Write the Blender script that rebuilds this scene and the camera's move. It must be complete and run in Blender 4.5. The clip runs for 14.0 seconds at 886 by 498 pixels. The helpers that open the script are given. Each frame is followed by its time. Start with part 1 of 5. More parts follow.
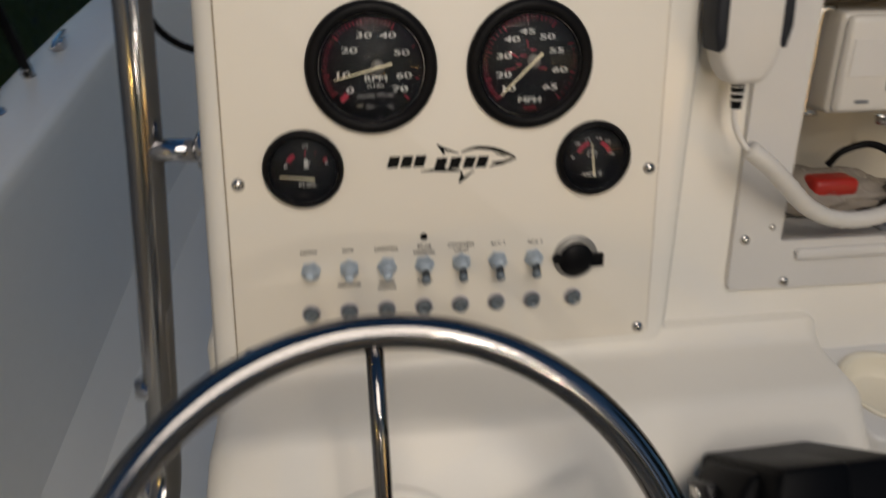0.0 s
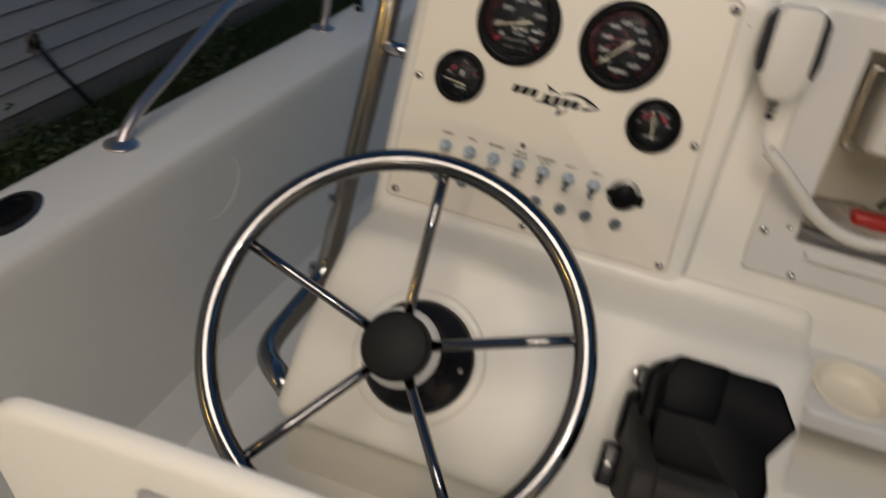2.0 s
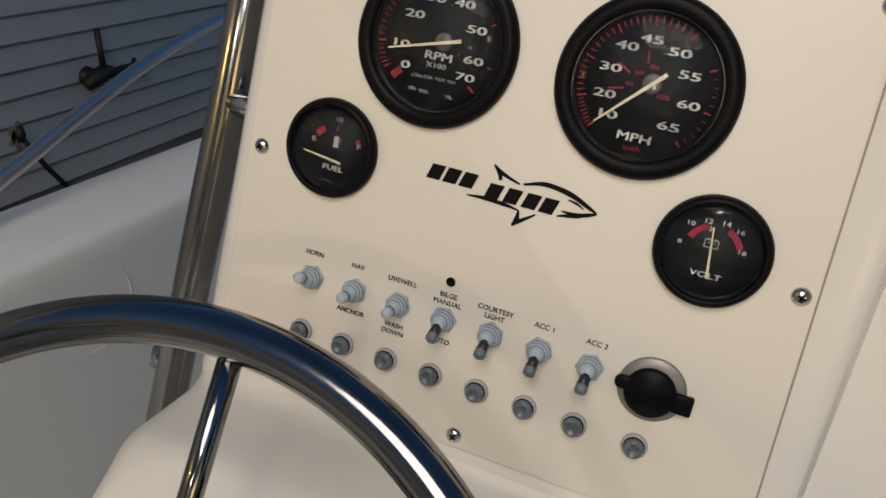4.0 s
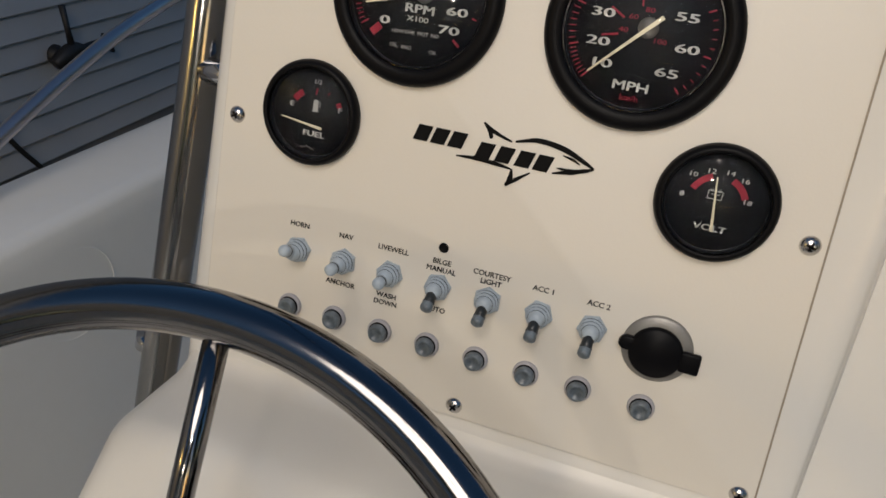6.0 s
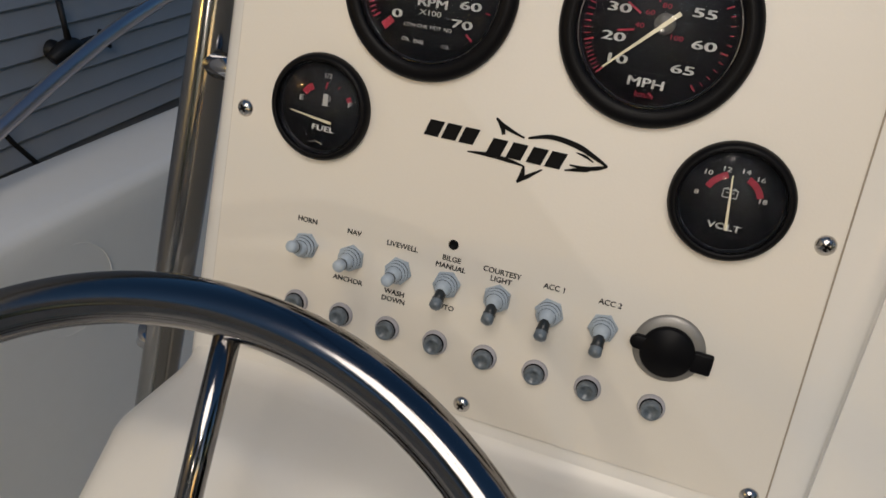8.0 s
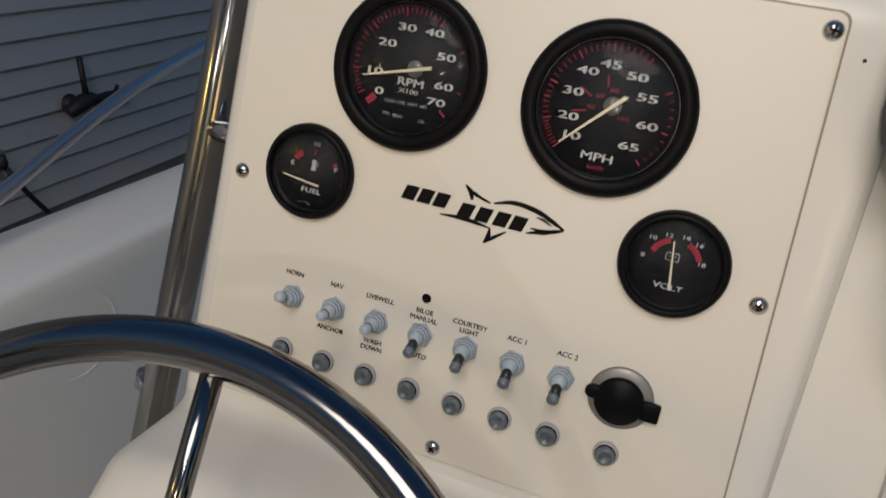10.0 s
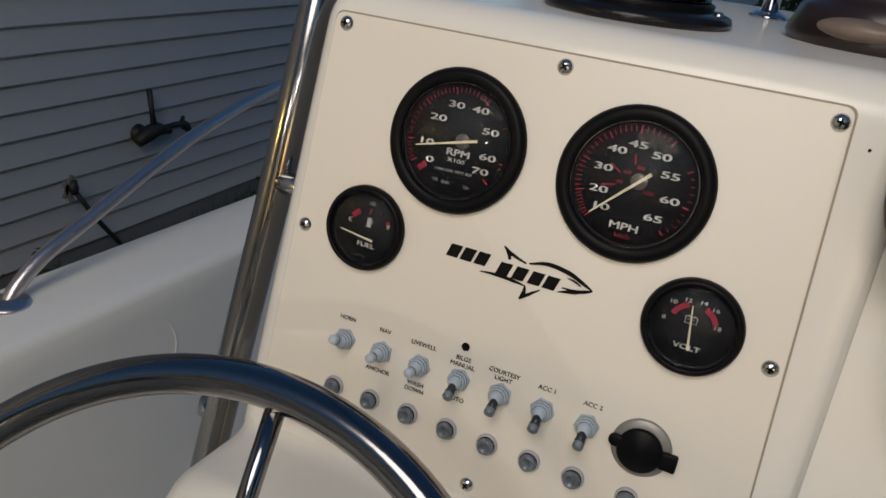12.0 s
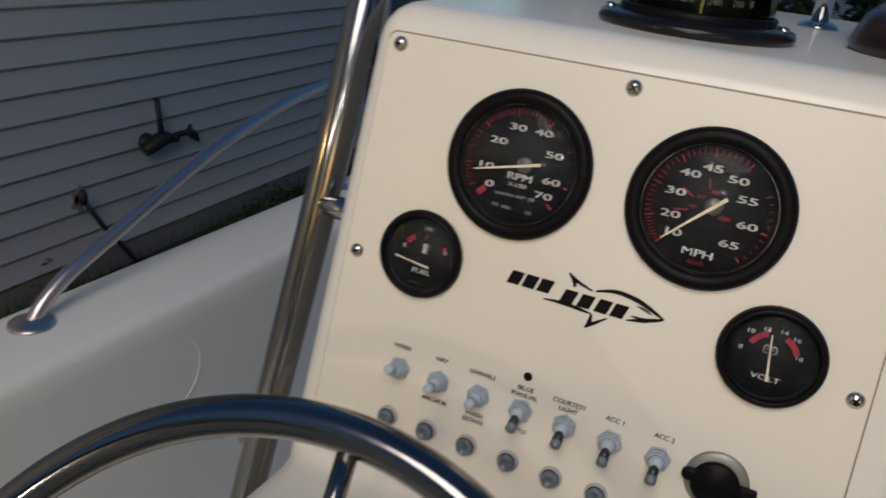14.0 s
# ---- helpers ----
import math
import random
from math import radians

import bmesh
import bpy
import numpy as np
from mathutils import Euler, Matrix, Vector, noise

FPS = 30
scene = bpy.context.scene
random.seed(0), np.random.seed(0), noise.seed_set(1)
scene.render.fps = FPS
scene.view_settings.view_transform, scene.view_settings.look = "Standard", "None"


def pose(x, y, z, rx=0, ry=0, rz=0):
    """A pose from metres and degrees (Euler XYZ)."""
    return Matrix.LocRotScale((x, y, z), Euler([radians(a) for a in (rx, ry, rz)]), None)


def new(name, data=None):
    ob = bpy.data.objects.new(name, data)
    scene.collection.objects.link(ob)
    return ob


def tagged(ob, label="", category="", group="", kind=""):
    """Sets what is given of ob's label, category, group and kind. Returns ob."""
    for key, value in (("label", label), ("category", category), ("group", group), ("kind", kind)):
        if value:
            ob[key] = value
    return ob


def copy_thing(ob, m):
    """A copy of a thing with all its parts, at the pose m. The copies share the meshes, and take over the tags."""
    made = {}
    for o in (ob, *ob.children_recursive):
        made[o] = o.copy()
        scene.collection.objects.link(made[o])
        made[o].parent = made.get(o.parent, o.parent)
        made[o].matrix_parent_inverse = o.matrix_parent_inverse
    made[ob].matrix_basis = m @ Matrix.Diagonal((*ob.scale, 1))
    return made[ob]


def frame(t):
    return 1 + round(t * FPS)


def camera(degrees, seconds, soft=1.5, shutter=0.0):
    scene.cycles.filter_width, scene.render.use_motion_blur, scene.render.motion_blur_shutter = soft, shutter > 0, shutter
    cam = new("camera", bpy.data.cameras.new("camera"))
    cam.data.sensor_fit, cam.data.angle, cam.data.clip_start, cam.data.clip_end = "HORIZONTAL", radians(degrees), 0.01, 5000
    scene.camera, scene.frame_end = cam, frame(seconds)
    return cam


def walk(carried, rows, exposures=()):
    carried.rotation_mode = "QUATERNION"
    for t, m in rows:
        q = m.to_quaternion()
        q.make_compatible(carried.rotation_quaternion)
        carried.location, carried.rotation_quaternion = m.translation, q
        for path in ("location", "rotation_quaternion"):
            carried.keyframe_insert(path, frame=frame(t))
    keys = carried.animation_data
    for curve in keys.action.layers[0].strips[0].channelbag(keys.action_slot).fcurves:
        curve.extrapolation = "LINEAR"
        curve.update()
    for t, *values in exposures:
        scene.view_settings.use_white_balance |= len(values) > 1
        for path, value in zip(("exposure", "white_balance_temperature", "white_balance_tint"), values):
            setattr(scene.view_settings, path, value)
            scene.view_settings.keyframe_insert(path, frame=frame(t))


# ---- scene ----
cam = camera(61.05, 14.0, soft=1.6, shutter=0.55)
PATH = [
    (0, -0.0872, -0.5042, 1.9807, 55.654, -1.671, -8.307),
    (0.5, -0.0417, -0.6662, 1.9786, 55.568, -2.337, -2.638),
    (0.6, -0.0567, -0.6807, 1.9745, 55.478, -2.922, -5.212),
    (0.9, -0.0887, -0.7335, 1.9906, 54.951, -4.351, -10.297),
    (1, -0.0884, -0.7627, 1.9692, 56.057, -4.569, -10.777),
    (1.2, -0.0113, -0.7851, 1.9541, 53.979, -3.686, -5.980),
    (1.5, 0.1103, -0.8211, 1.9787, 50.128, -3.319, 11.446),
    (2, 0.0966, -0.7955, 2.0410, 54.843, -7.225, 18.918),
    (2.1, 0.0896, -0.7776, 2.0483, 54.843, -7.723, 20.792),
    (2.5, 0.0716, -0.7075, 2.0321, 60.442, -4.805, 21.930),
    (2.7, 0.0871, -0.6647, 2.0108, 63.562, -4.178, 25.842),
    (3, 0.1326, -0.5658, 1.9496, 62.614, -5.557, 28.255),
    (3.3, 0.1009, -0.4802, 1.9012, 59.942, -4.610, 27.652),
    (3.5, 0.0838, -0.4277, 1.8875, 61.821, -6.208, 25.091),
    (4, 0.0917, -0.3816, 1.8749, 62.327, -7.032, 21.812),
    (6.5, 0.0768, -0.3667, 1.8652, 59.657, -5.089, 19.508),
    (7, 0.0711, -0.3682, 1.8644, 59.854, -5.968, 19.060),
    (7.5, 0.0769, -0.3673, 1.8604, 59.600, -5.971, 19.912),
    (8, 0.0749, -0.3667, 1.8608, 59.942, -5.802, 19.454),
    (10.5, 0.1090, -0.3978, 1.9009, 65.510, -6.803, 21.113),
    (11, 0.1118, -0.3970, 1.9294, 66.670, -5.556, 22.678),
    (11.5, 0.1163, -0.4073, 1.9253, 66.485, -6.170, 23.093),
    (12, 0.1173, -0.4288, 1.9150, 66.098, -6.933, 24.634),
    (12.5, 0.1011, -0.4055, 1.9090, 67.036, -4.582, 22.994),
    (13, 0.0532, -0.3706, 1.8983, 69.054, -3.104, 20.792),
    (13.5, 0.0773, -0.3786, 1.8999, 68.138, -4.860, 21.173),
    (14, 0.0740, -0.4249, 1.9187, 66.292, -6.199, 24.551),
]
walk(cam, [(t, pose(x, y, z, rx, ry, rz)) for t, x, y, z, rx, ry, rz in PATH], [(0, -0.04, 6150, 10), (0.5, 0.0, 6400, 10), (1.2, 0.02, 6400, 10), (1.6, -0.17, 6400, 10), (2.1, -0.05, 6350, 10), (2.7, 0.24, 6550, 10), (3.1, 0.24, 6550, 10), (3.6, 0.16, 6200, 10), (5.5, 0.10, 6000, 10), (14, 0.06, 5950, 10)])

# ---- light: dusk sky, added fill at mast, helm and astern, small yellow porch lamp to port ----
world = bpy.data.worlds.new("dusk")
scene.world = world
world.use_nodes = True
wn = world.node_tree
sky = wn.nodes.new("ShaderNodeTexSky")
sky.sky_type, sky.sun_disc = "NISHITA", False
sky.sun_elevation, sky.sun_rotation = radians(5), radians(150)
sky.ozone_density, sky.dust_density = 3.0, 0.6
wn.links.new(sky.outputs[0], wn.nodes["Background"].inputs[0])
wn.nodes["Background"].inputs[1].default_value = 0.15


def lamp(name, kind, energy, colour, place, radius):
    data = bpy.data.lights.new(name, kind)
    data.energy, data.color, data.shadow_soft_size = energy, colour, radius
    ob = new(name, data)
    ob.location = place
    return ob


FLOOD_FILL = (0.05, -6.5, 3.05)
MAST_FILL = (0.15, -2.0, 3.70)
HELM_FILL = (0.12, -0.87, 2.06)
PORCH = (-2.55, -3.4, 2.35)
# soft unseen fill, added to brighten the console and seats
lamp("mast_fill_light", "POINT", 175, (1.0, 0.85, 0.68), MAST_FILL, 0.85)
# fixed stand-in for a torch carried with the camera
lamp("helm_fill_light", "POINT", 2.4, (1.0, 0.86, 0.70), HELM_FILL, 0.018)
# unseen fill added far astern for the seat backs and small glints
lamp("flood_fill_light", "POINT", 90, (1.0, 0.84, 0.64), FLOOD_FILL, 0.09)
lamp("porch_light", "POINT", 30, (1.0, 0.62, 0.15), PORCH, 0.05)


# ---- materials ----
def shade(name, base, rough=0.5, metal=0.0, second=None, scale=8.0, grain=60.0, bump=0.0, coat=0.0, mix=0.5, spread=0.06, emit=0.0, relief=0.002, spec=0.5):
    """A surface with colour that wanders at two scales, rougher and smoother spots, and fine relief."""
    m = bpy.data.materials.new(name)
    m.use_nodes = True
    nt = m.node_tree
    b = nt.nodes["Principled BSDF"]
    tc = nt.nodes.new("ShaderNodeTexCoord")
    big, fine = nt.nodes.new("ShaderNodeTexNoise"), nt.nodes.new("ShaderNodeTexNoise")
    big.inputs["Scale"].default_value, fine.inputs["Scale"].default_value = scale, grain
    big.inputs["Detail"].default_value = fine.inputs["Detail"].default_value = 4
    for nz in (big, fine):
        nt.links.new(tc.outputs["Object"], nz.inputs["Vector"])
    add = nt.nodes.new("ShaderNodeMath")
    add.operation = "MULTIPLY_ADD"
    nt.links.new(fine.outputs["Fac"], add.inputs[0])
    add.inputs[1].default_value = 0.4
    scaled = nt.nodes.new("ShaderNodeMath")
    scaled.operation = "MULTIPLY_ADD"
    nt.links.new(big.outputs["Fac"], scaled.inputs[0])
    scaled.inputs[1].default_value, scaled.inputs[2].default_value = 1.4, -0.4
    nt.links.new(scaled.outputs[0], add.inputs[2])
    ramp = nt.nodes.new("ShaderNodeMix")
    ramp.data_type = "RGBA"
    second = second or tuple(c * (1 - 2 * spread) for c in base)
    ramp.inputs["A"].default_value, ramp.inputs["B"].default_value = (*base, 1), (*second, 1)
    fac = nt.nodes.new("ShaderNodeMath")
    fac.operation, fac.use_clamp = "MULTIPLY", True
    nt.links.new(add.outputs[0], fac.inputs[0])
    fac.inputs[1].default_value = mix
    nt.links.new(fac.outputs[0], ramp.inputs["Factor"])
    nt.links.new(ramp.outputs["Result"], b.inputs["Base Color"])
    rr = nt.nodes.new("ShaderNodeMapRange")
    rr.inputs["To Min"].default_value, rr.inputs["To Max"].default_value = rough * 0.8, rough * 1.25
    nt.links.new(fine.outputs["Fac"], rr.inputs["Value"])
    nt.links.new(rr.outputs[0], b.inputs["Roughness"])
    b.inputs["Metallic"].default_value = metal
    b.inputs["Coat Weight"].default_value, b.inputs["Coat Roughness"].default_value = coat, 0.12
    b.inputs["Specular IOR Level"].default_value = spec
    if bump:
        bp = nt.nodes.new("ShaderNodeBump")
        bp.inputs["Strength"].default_value, bp.inputs["Distance"].default_value = bump, relief
        nt.links.new(fine.outputs["Fac"], bp.inputs["Height"])
        nt.links.new(bp.outputs[0], b.inputs["Normal"])
    if emit:
        b.inputs["Emission Color"].default_value, b.inputs["Emission Strength"].default_value = (*base, 1), emit
    return m


def glass(name, colour=(1, 1, 1), rough=0.02):
    m = bpy.data.materials.new(name)
    m.use_nodes = True
    b = m.node_tree.nodes["Principled BSDF"]
    b.inputs["Base Color"].default_value = (*colour, 1)
    b.inputs["Roughness"].default_value = rough
    b.inputs["Transmission Weight"].default_value = 1.0
    b.inputs["IOR"].default_value = 1.115
    return m


GEL = shade("gelcoat", (0.80, 0.77, 0.70), 0.34, second=(0.74, 0.70, 0.62), scale=3, grain=240, mix=0.4)
GEL_DASH = shade("polished_gelcoat", (0.79, 0.77, 0.72), 0.22, second=(0.74, 0.71, 0.65), scale=3, grain=240, mix=0.4)
GEL_IN = shade("gelcoat_liner", (0.78, 0.77, 0.73), 0.38, second=(0.68, 0.67, 0.63), scale=2.5, grain=45, bump=0.12, mix=0.55)
RECESS = shade("recess_tan", (0.60, 0.55, 0.45), 0.45, second=(0.52, 0.47, 0.38), scale=5, grain=120, bump=0.1, relief=0.001)
# shelf gelcoat, greyed down: its dimmer light is put into the colour
GEL_SHELF = shade("gelcoat_shelf_dimmed", (0.68, 0.67, 0.645), 0.24, second=(0.61, 0.60, 0.575), scale=4, grain=90, bump=0.03)
PANEL = shade("panel_laminate", (0.78, 0.74, 0.66), 0.42, second=(0.72, 0.67, 0.58), scale=4, grain=620, bump=0.14, mix=0.4, relief=0.0005)
FRAME_PL = shade("grey_white_plastic", (0.62, 0.61, 0.595), 0.4, scale=6, grain=300, bump=0.06, relief=0.0008)
WHEELST = shade("wheel_stainless", (0.245, 0.237, 0.235), 0.12, 1.0, second=(0.185, 0.178, 0.176), scale=14, grain=900)
BOOT_BK = shade("lever_dark", (0.012, 0.014, 0.016), 0.35, second=(0.05, 0.06, 0.065), scale=300, grain=900, mix=0.5)
CHROME = shade("polished_stainless", (0.50, 0.50, 0.52), 0.05, 1.0, second=(0.36, 0.36, 0.38), scale=14, grain=180)
STEEL = shade("brushed_stainless", (0.60, 0.58, 0.55), 0.22, 1.0, second=(0.42, 0.40, 0.37), scale=30, grain=400, bump=0.04, relief=0.0005)
RAILST = shade("weathered_stainless", (0.31, 0.305, 0.305), 0.15, 1.0, second=(0.24, 0.235, 0.23), scale=18, grain=220, bump=0.03, relief=0.0006)
BLACK = shade("black_plastic", (0.0035, 0.0035, 0.0045), 0.38, second=(0.008, 0.008, 0.009), spec=0.10, scale=20, grain=500, bump=0.03, relief=0.0005)
GLOSSBLK = shade("gloss_black", (0.006, 0.006, 0.008), 0.24, spec=0.3, second=(0.014, 0.014, 0.016), scale=20, grain=200)
DIAL = shade("dial_black", (0.003, 0.004, 0.006), 0.6, spec=0.15, second=(0.006, 0.007, 0.010), scale=30, grain=600)
HUBCAP = shade("hub_rubber", (0.007, 0.008, 0.008), 0.55, second=(0.015, 0.016, 0.015), spec=0.2, scale=25, grain=500, bump=0.2, relief=0.0006)
INK = shade("black_ink", (0.006, 0.006, 0.006), 0.6, spec=0.1)
WHITE_INK = shade("white_ink", (0.25, 0.26, 0.265), 0.6, spec=0.2, scale=300, grain=900)
RED_INK = shade("red_ink", (0.15, 0.010, 0.024), 0.6, spec=0.2)
HUB = shade("hub_grey", (0.05, 0.05, 0.05), 0.4)
NEEDLE = shade("needle_cream", (0.37, 0.35, 0.26), 0.5)
BOOT = shade("grey_silicone", (0.45, 0.52, 0.59), 0.42, second=(0.22, 0.27, 0.32), scale=260, grain=900, mix=0.55, bump=0.1, relief=0.0005)
BOOT_DK = shade("dark_silicone", (0.035, 0.045, 0.055), 0.3, second=(0.32, 0.38, 0.43), scale=230, grain=800, mix=0.62)
SEAT = shade("seat_plastic", (0.86, 0.83, 0.77), 0.45, second=(0.78, 0.75, 0.68), scale=6, grain=160, bump=0.1, relief=0.001)
VINYL = shade("cream_vinyl", (0.87, 0.85, 0.72), 0.5, second=(0.82, 0.79, 0.66), scale=9, grain=260, bump=0.25, relief=0.001)
PIPING = shade("dark_edge", (0.05, 0.05, 0.06), 0.5)
BLUEFOAM = shade("blue_foam", (0.004, 0.010, 0.11), 0.55, second=(0.008, 0.018, 0.15), scale=40, grain=500, bump=0.2, relief=0.001)
BRASS = shade("key_brass", (0.13, 0.115, 0.095), 0.35, 1.0)
REDPL = shade("red_plastic", (0.38, 0.022, 0.014), 0.4, second=(0.26, 0.014, 0.01), scale=60, grain=400)
GREYBAG = shade("clear_grey_bag", (0.22, 0.19, 0.16), 0.25, second=(0.42, 0.38, 0.33), scale=30, grain=140, bump=0.6, relief=0.004)
WHITEPL = shade("white_plastic", (0.64, 0.62, 0.585), 0.35, scale=12, grain=300)
COLLARGR = shade("breaker_collar", (0.40, 0.39, 0.41), 0.45, second=(0.30, 0.30, 0.33), scale=150, grain=700, bump=0.1, relief=0.0004)
COLLAR = shade("dull_zinc", (0.30, 0.29, 0.27), 0.45, 0.6, second=(0.20, 0.19, 0.18), scale=120, grain=600)
JOINT = shade("joint_grey", (0.34, 0.29, 0.22), 0.7)
GREYPL = shade("grey_plastic", (0.16, 0.17, 0.19), 0.45, scale=20, grain=300)
MICGRIP = shade("grip_rubber", (0.014, 0.016, 0.022), 0.5, spec=0.25, second=(0.026, 0.029, 0.036), scale=40, grain=500, bump=0.15, relief=0.0006)
SCREEN = shade("lcd_screen", (0.016, 0.055, 0.10), 0.25, spec=0.2, second=(0.012, 0.04, 0.075))
BOWST = shade("bow_rail_stainless", (0.60, 0.55, 0.55), 0.30, 1.0, second=(0.46, 0.42, 0.42), scale=22, grain=260, bump=0.05, relief=0.0008)
HOLDER = shade("tarnished_bronze", (0.12, 0.10, 0.085), 0.25, 0.8, second=(0.05, 0.042, 0.035), scale=60, grain=300, bump=0.1, relief=0.001)
CUPIN = shade("cup_liner", (0.76, 0.71, 0.58), 0.4, second=(0.66, 0.60, 0.46), scale=14, grain=120)
BROWN = shade("smoked_brown", (0.018, 0.012, 0.014), 0.3, second=(0.035, 0.020, 0.020), scale=15, grain=120)
TAN = shade("tan_plastic", (0.19, 0.15, 0.125), 0.4, second=(0.14, 0.11, 0.09), scale=20, grain=200)
SIDING = shade("vinyl_siding", (0.45, 0.46, 0.475), 0.55, second=(0.385, 0.39, 0.40), scale=1.5, grain=55, bump=0.15, relief=0.002)
TRIMW = shade("painted_trim", (0.46, 0.48, 0.50), 0.5, scale=3, grain=80, bump=0.1)
CONC = shade("concrete", (0.22, 0.21, 0.20), 0.85, second=(0.14, 0.135, 0.13), scale=5, grain=90, bump=0.5, relief=0.006)
SOIL = shade("turf_soil", (0.030, 0.040, 0.018), 0.9, second=(0.05, 0.045, 0.028), scale=2, grain=40, bump=0.8, relief=0.03)
GRASS = shade("grass_blade", (0.035, 0.075, 0.022), 0.6, second=(0.06, 0.085, 0.03), scale=3, grain=30, mix=0.7)
LEAF = shade("leaf_green", (0.03, 0.062, 0.02), 0.5, second=(0.055, 0.075, 0.03), scale=5, grain=40, mix=0.7)
BARK = shade("bark", (0.07, 0.055, 0.04), 0.9, second=(0.04, 0.03, 0.024), scale=12, grain=90, bump=0.8, relief=0.01)
IRON = shade("black_iron", (0.015, 0.015, 0.016), 0.5, second=(0.03, 0.028, 0.026), scale=30, grain=200, bump=0.2)
CLEARGLASS = glass("clear_glass", rough=0.03)
SMOKED = glass("clear_dome", (0.42, 0.46, 0.40), 0.03)
CARD = shade("compass_card", (0.006, 0.007, 0.006), 0.6, spec=0.2)

# ---- builders ----
TILT = 11.5
DASH = pose(0, 0, 1.7, -TILT, 0, 0)


def part(name, bm, material, parent=None, label="", m=None, smooth=True):
    """Links a bmesh as one mesh object under a thing or a part."""
    me = bpy.data.meshes.new(name)
    bm.to_mesh(me)
    bm.free()
    return link(name, me, material, parent, label, m, smooth)


def link(name, me, material, parent=None, label="", m=None, smooth=True):
    if material and not me.materials:
        me.materials.append(material)
    if smooth:
        me.polygons.foreach_set("use_smooth", [True] * len(me.polygons))
    ob = new(name, me)
    if parent:
        ob.parent = parent
    if m is not None:
        ob.matrix_basis = m
    if label:
        ob["label"] = label
    return ob


def crease(ob, angle=35):
    """Smooth faces with sharp edges kept where the surface turns."""
    me = ob.data
    bm = bmesh.new()
    bm.from_mesh(me)
    for e in bm.edges:
        if len(e.link_faces) == 2 and e.calc_face_angle(0) > radians(angle):
            e.smooth = False
    bm.to_mesh(me)
    bm.free()
    return ob


def thing(name, label, category, m=None, group="", kind=""):
    ob = new(name)
    ob.empty_display_size = 0.05
    if m is not None:
        ob.matrix_basis = m
    return tagged(ob, label, category, group, kind)


def box(sx, sy, sz, at=(0, 0, 0), bevel=0.0, seg=3, bm=None):
    bm = bm or bmesh.new()
    b2 = bmesh.new()
    bmesh.ops.create_cube(b2, size=1)
    for v in b2.verts:
        v.co = Vector((v.co.x * sx, v.co.y * sy, v.co.z * sz))
    if bevel:
        bmesh.ops.bevel(b2, geom=b2.edges[:], offset=bevel, segments=seg, affect="EDGES", profile=0.5)
    bmesh.ops.translate(b2, verts=b2.verts, vec=at)
    return merge(bm, b2)


def merge(bm, other, m=None):
    if m is not None:
        bmesh.ops.transform(other, matrix=m, verts=other.verts)
    me = bpy.data.meshes.new("tmp")
    other.to_mesh(me)
    other.free()
    bm.from_mesh(me)
    bpy.data.meshes.remove(me)
    return bm


def lathe(profile, n=48, closed=False):
    """Turns (radius, height) pairs about the z axis."""
    bm = bmesh.new()
    rings = []
    for r, z in profile:
        if r < 1e-6:
            rings.append([bm.verts.new((0, 0, z))])
        else:
            rings.append([bm.verts.new((r * math.cos(2 * math.pi * k / n), r * math.sin(2 * math.pi * k / n), z)) for k in range(n)])
    pairs = list(zip(rings, rings[1:])) + ([(rings[-1], rings[0])] if closed else [])
    for a, b in pairs:
        for k in range(n):
            q = [a[k % len(a)], a[(k + 1) % len(a)], b[(k + 1) % len(b)], b[k % len(b)]]
            q = list(dict.fromkeys(q))
            if len(q) > 2:
                bm.faces.new(q)
    bmesh.ops.recalc_face_normals(bm, faces=bm.faces)
    return bm


def smooth_path(points, steps=8):
    """A rounded line through the points."""
    p = [Vector(q) for q in points]
    p = [p[0] * 2 - p[1]] + p + [p[-1] * 2 - p[-2]]
    out = []
    for i in range(1, len(p) - 2):
        for s in range(steps):
            t = s / steps
            a, b, c, d = p[i - 1:i + 3]
            out.append(0.5 * (2 * b + (c - a) * t + (2 * a - 5 * b + 4 * c - d) * t * t + (3 * b - a - 3 * c + d) * t ** 3))
    return out + [p[-2]]


def corner_path(points, radius=0.03, steps=6):
    """Straight runs with rounded corners."""
    p = [Vector(q) for q in points]
    out = [p[0]]
    for a, b, c in zip(p, p[1:], p[2:]):
        r = min(radius, (a - b).length * 0.48, (c - b).length * 0.48)
        s, e = b + (a - b).normalized() * r, b + (c - b).normalized() * r
        for k in range(steps + 1):
            t = k / steps
            out.append(s * (1 - t) ** 2 + b * 2 * t * (1 - t) + e * t * t)
    return out + [p[-1]]


def tube(points, radius, n=16, closed=False, cap=True, radii=None):
    bm = bmesh.new()
    pts = [Vector(q) for q in points]
    count = len(pts)
    rings = []
    ref = None
    for i, q in enumerate(pts):
        if closed:
            d = pts[(i + 1) % count] - pts[i - 1]
        else:
            d = pts[min(i + 1, count - 1)] - pts[max(i - 1, 0)]
        d.normalize()
        if ref is None:
            ref = d.orthogonal().normalized()
        ref = (ref - d * ref.dot(d)).normalized()
        side = d.cross(ref)
        r = radii[i] if radii else radius
        rings.append([bm.verts.new(q + ref * r * math.cos(2 * math.pi * k / n) + side * r * math.sin(2 * math.pi * k / n)) for k in range(n)])
    for i in range(count if closed else count - 1):
        a, b = rings[i], rings[(i + 1) % count]
        for k in range(n):
            bm.faces.new((a[k], a[(k + 1) % n], b[(k + 1) % n], b[k]))
    if cap and not closed:
        bm.faces.new(rings[0][::-1])
        bm.faces.new(rings[-1])
    bmesh.ops.recalc_face_normals(bm, faces=bm.faces)
    return bm


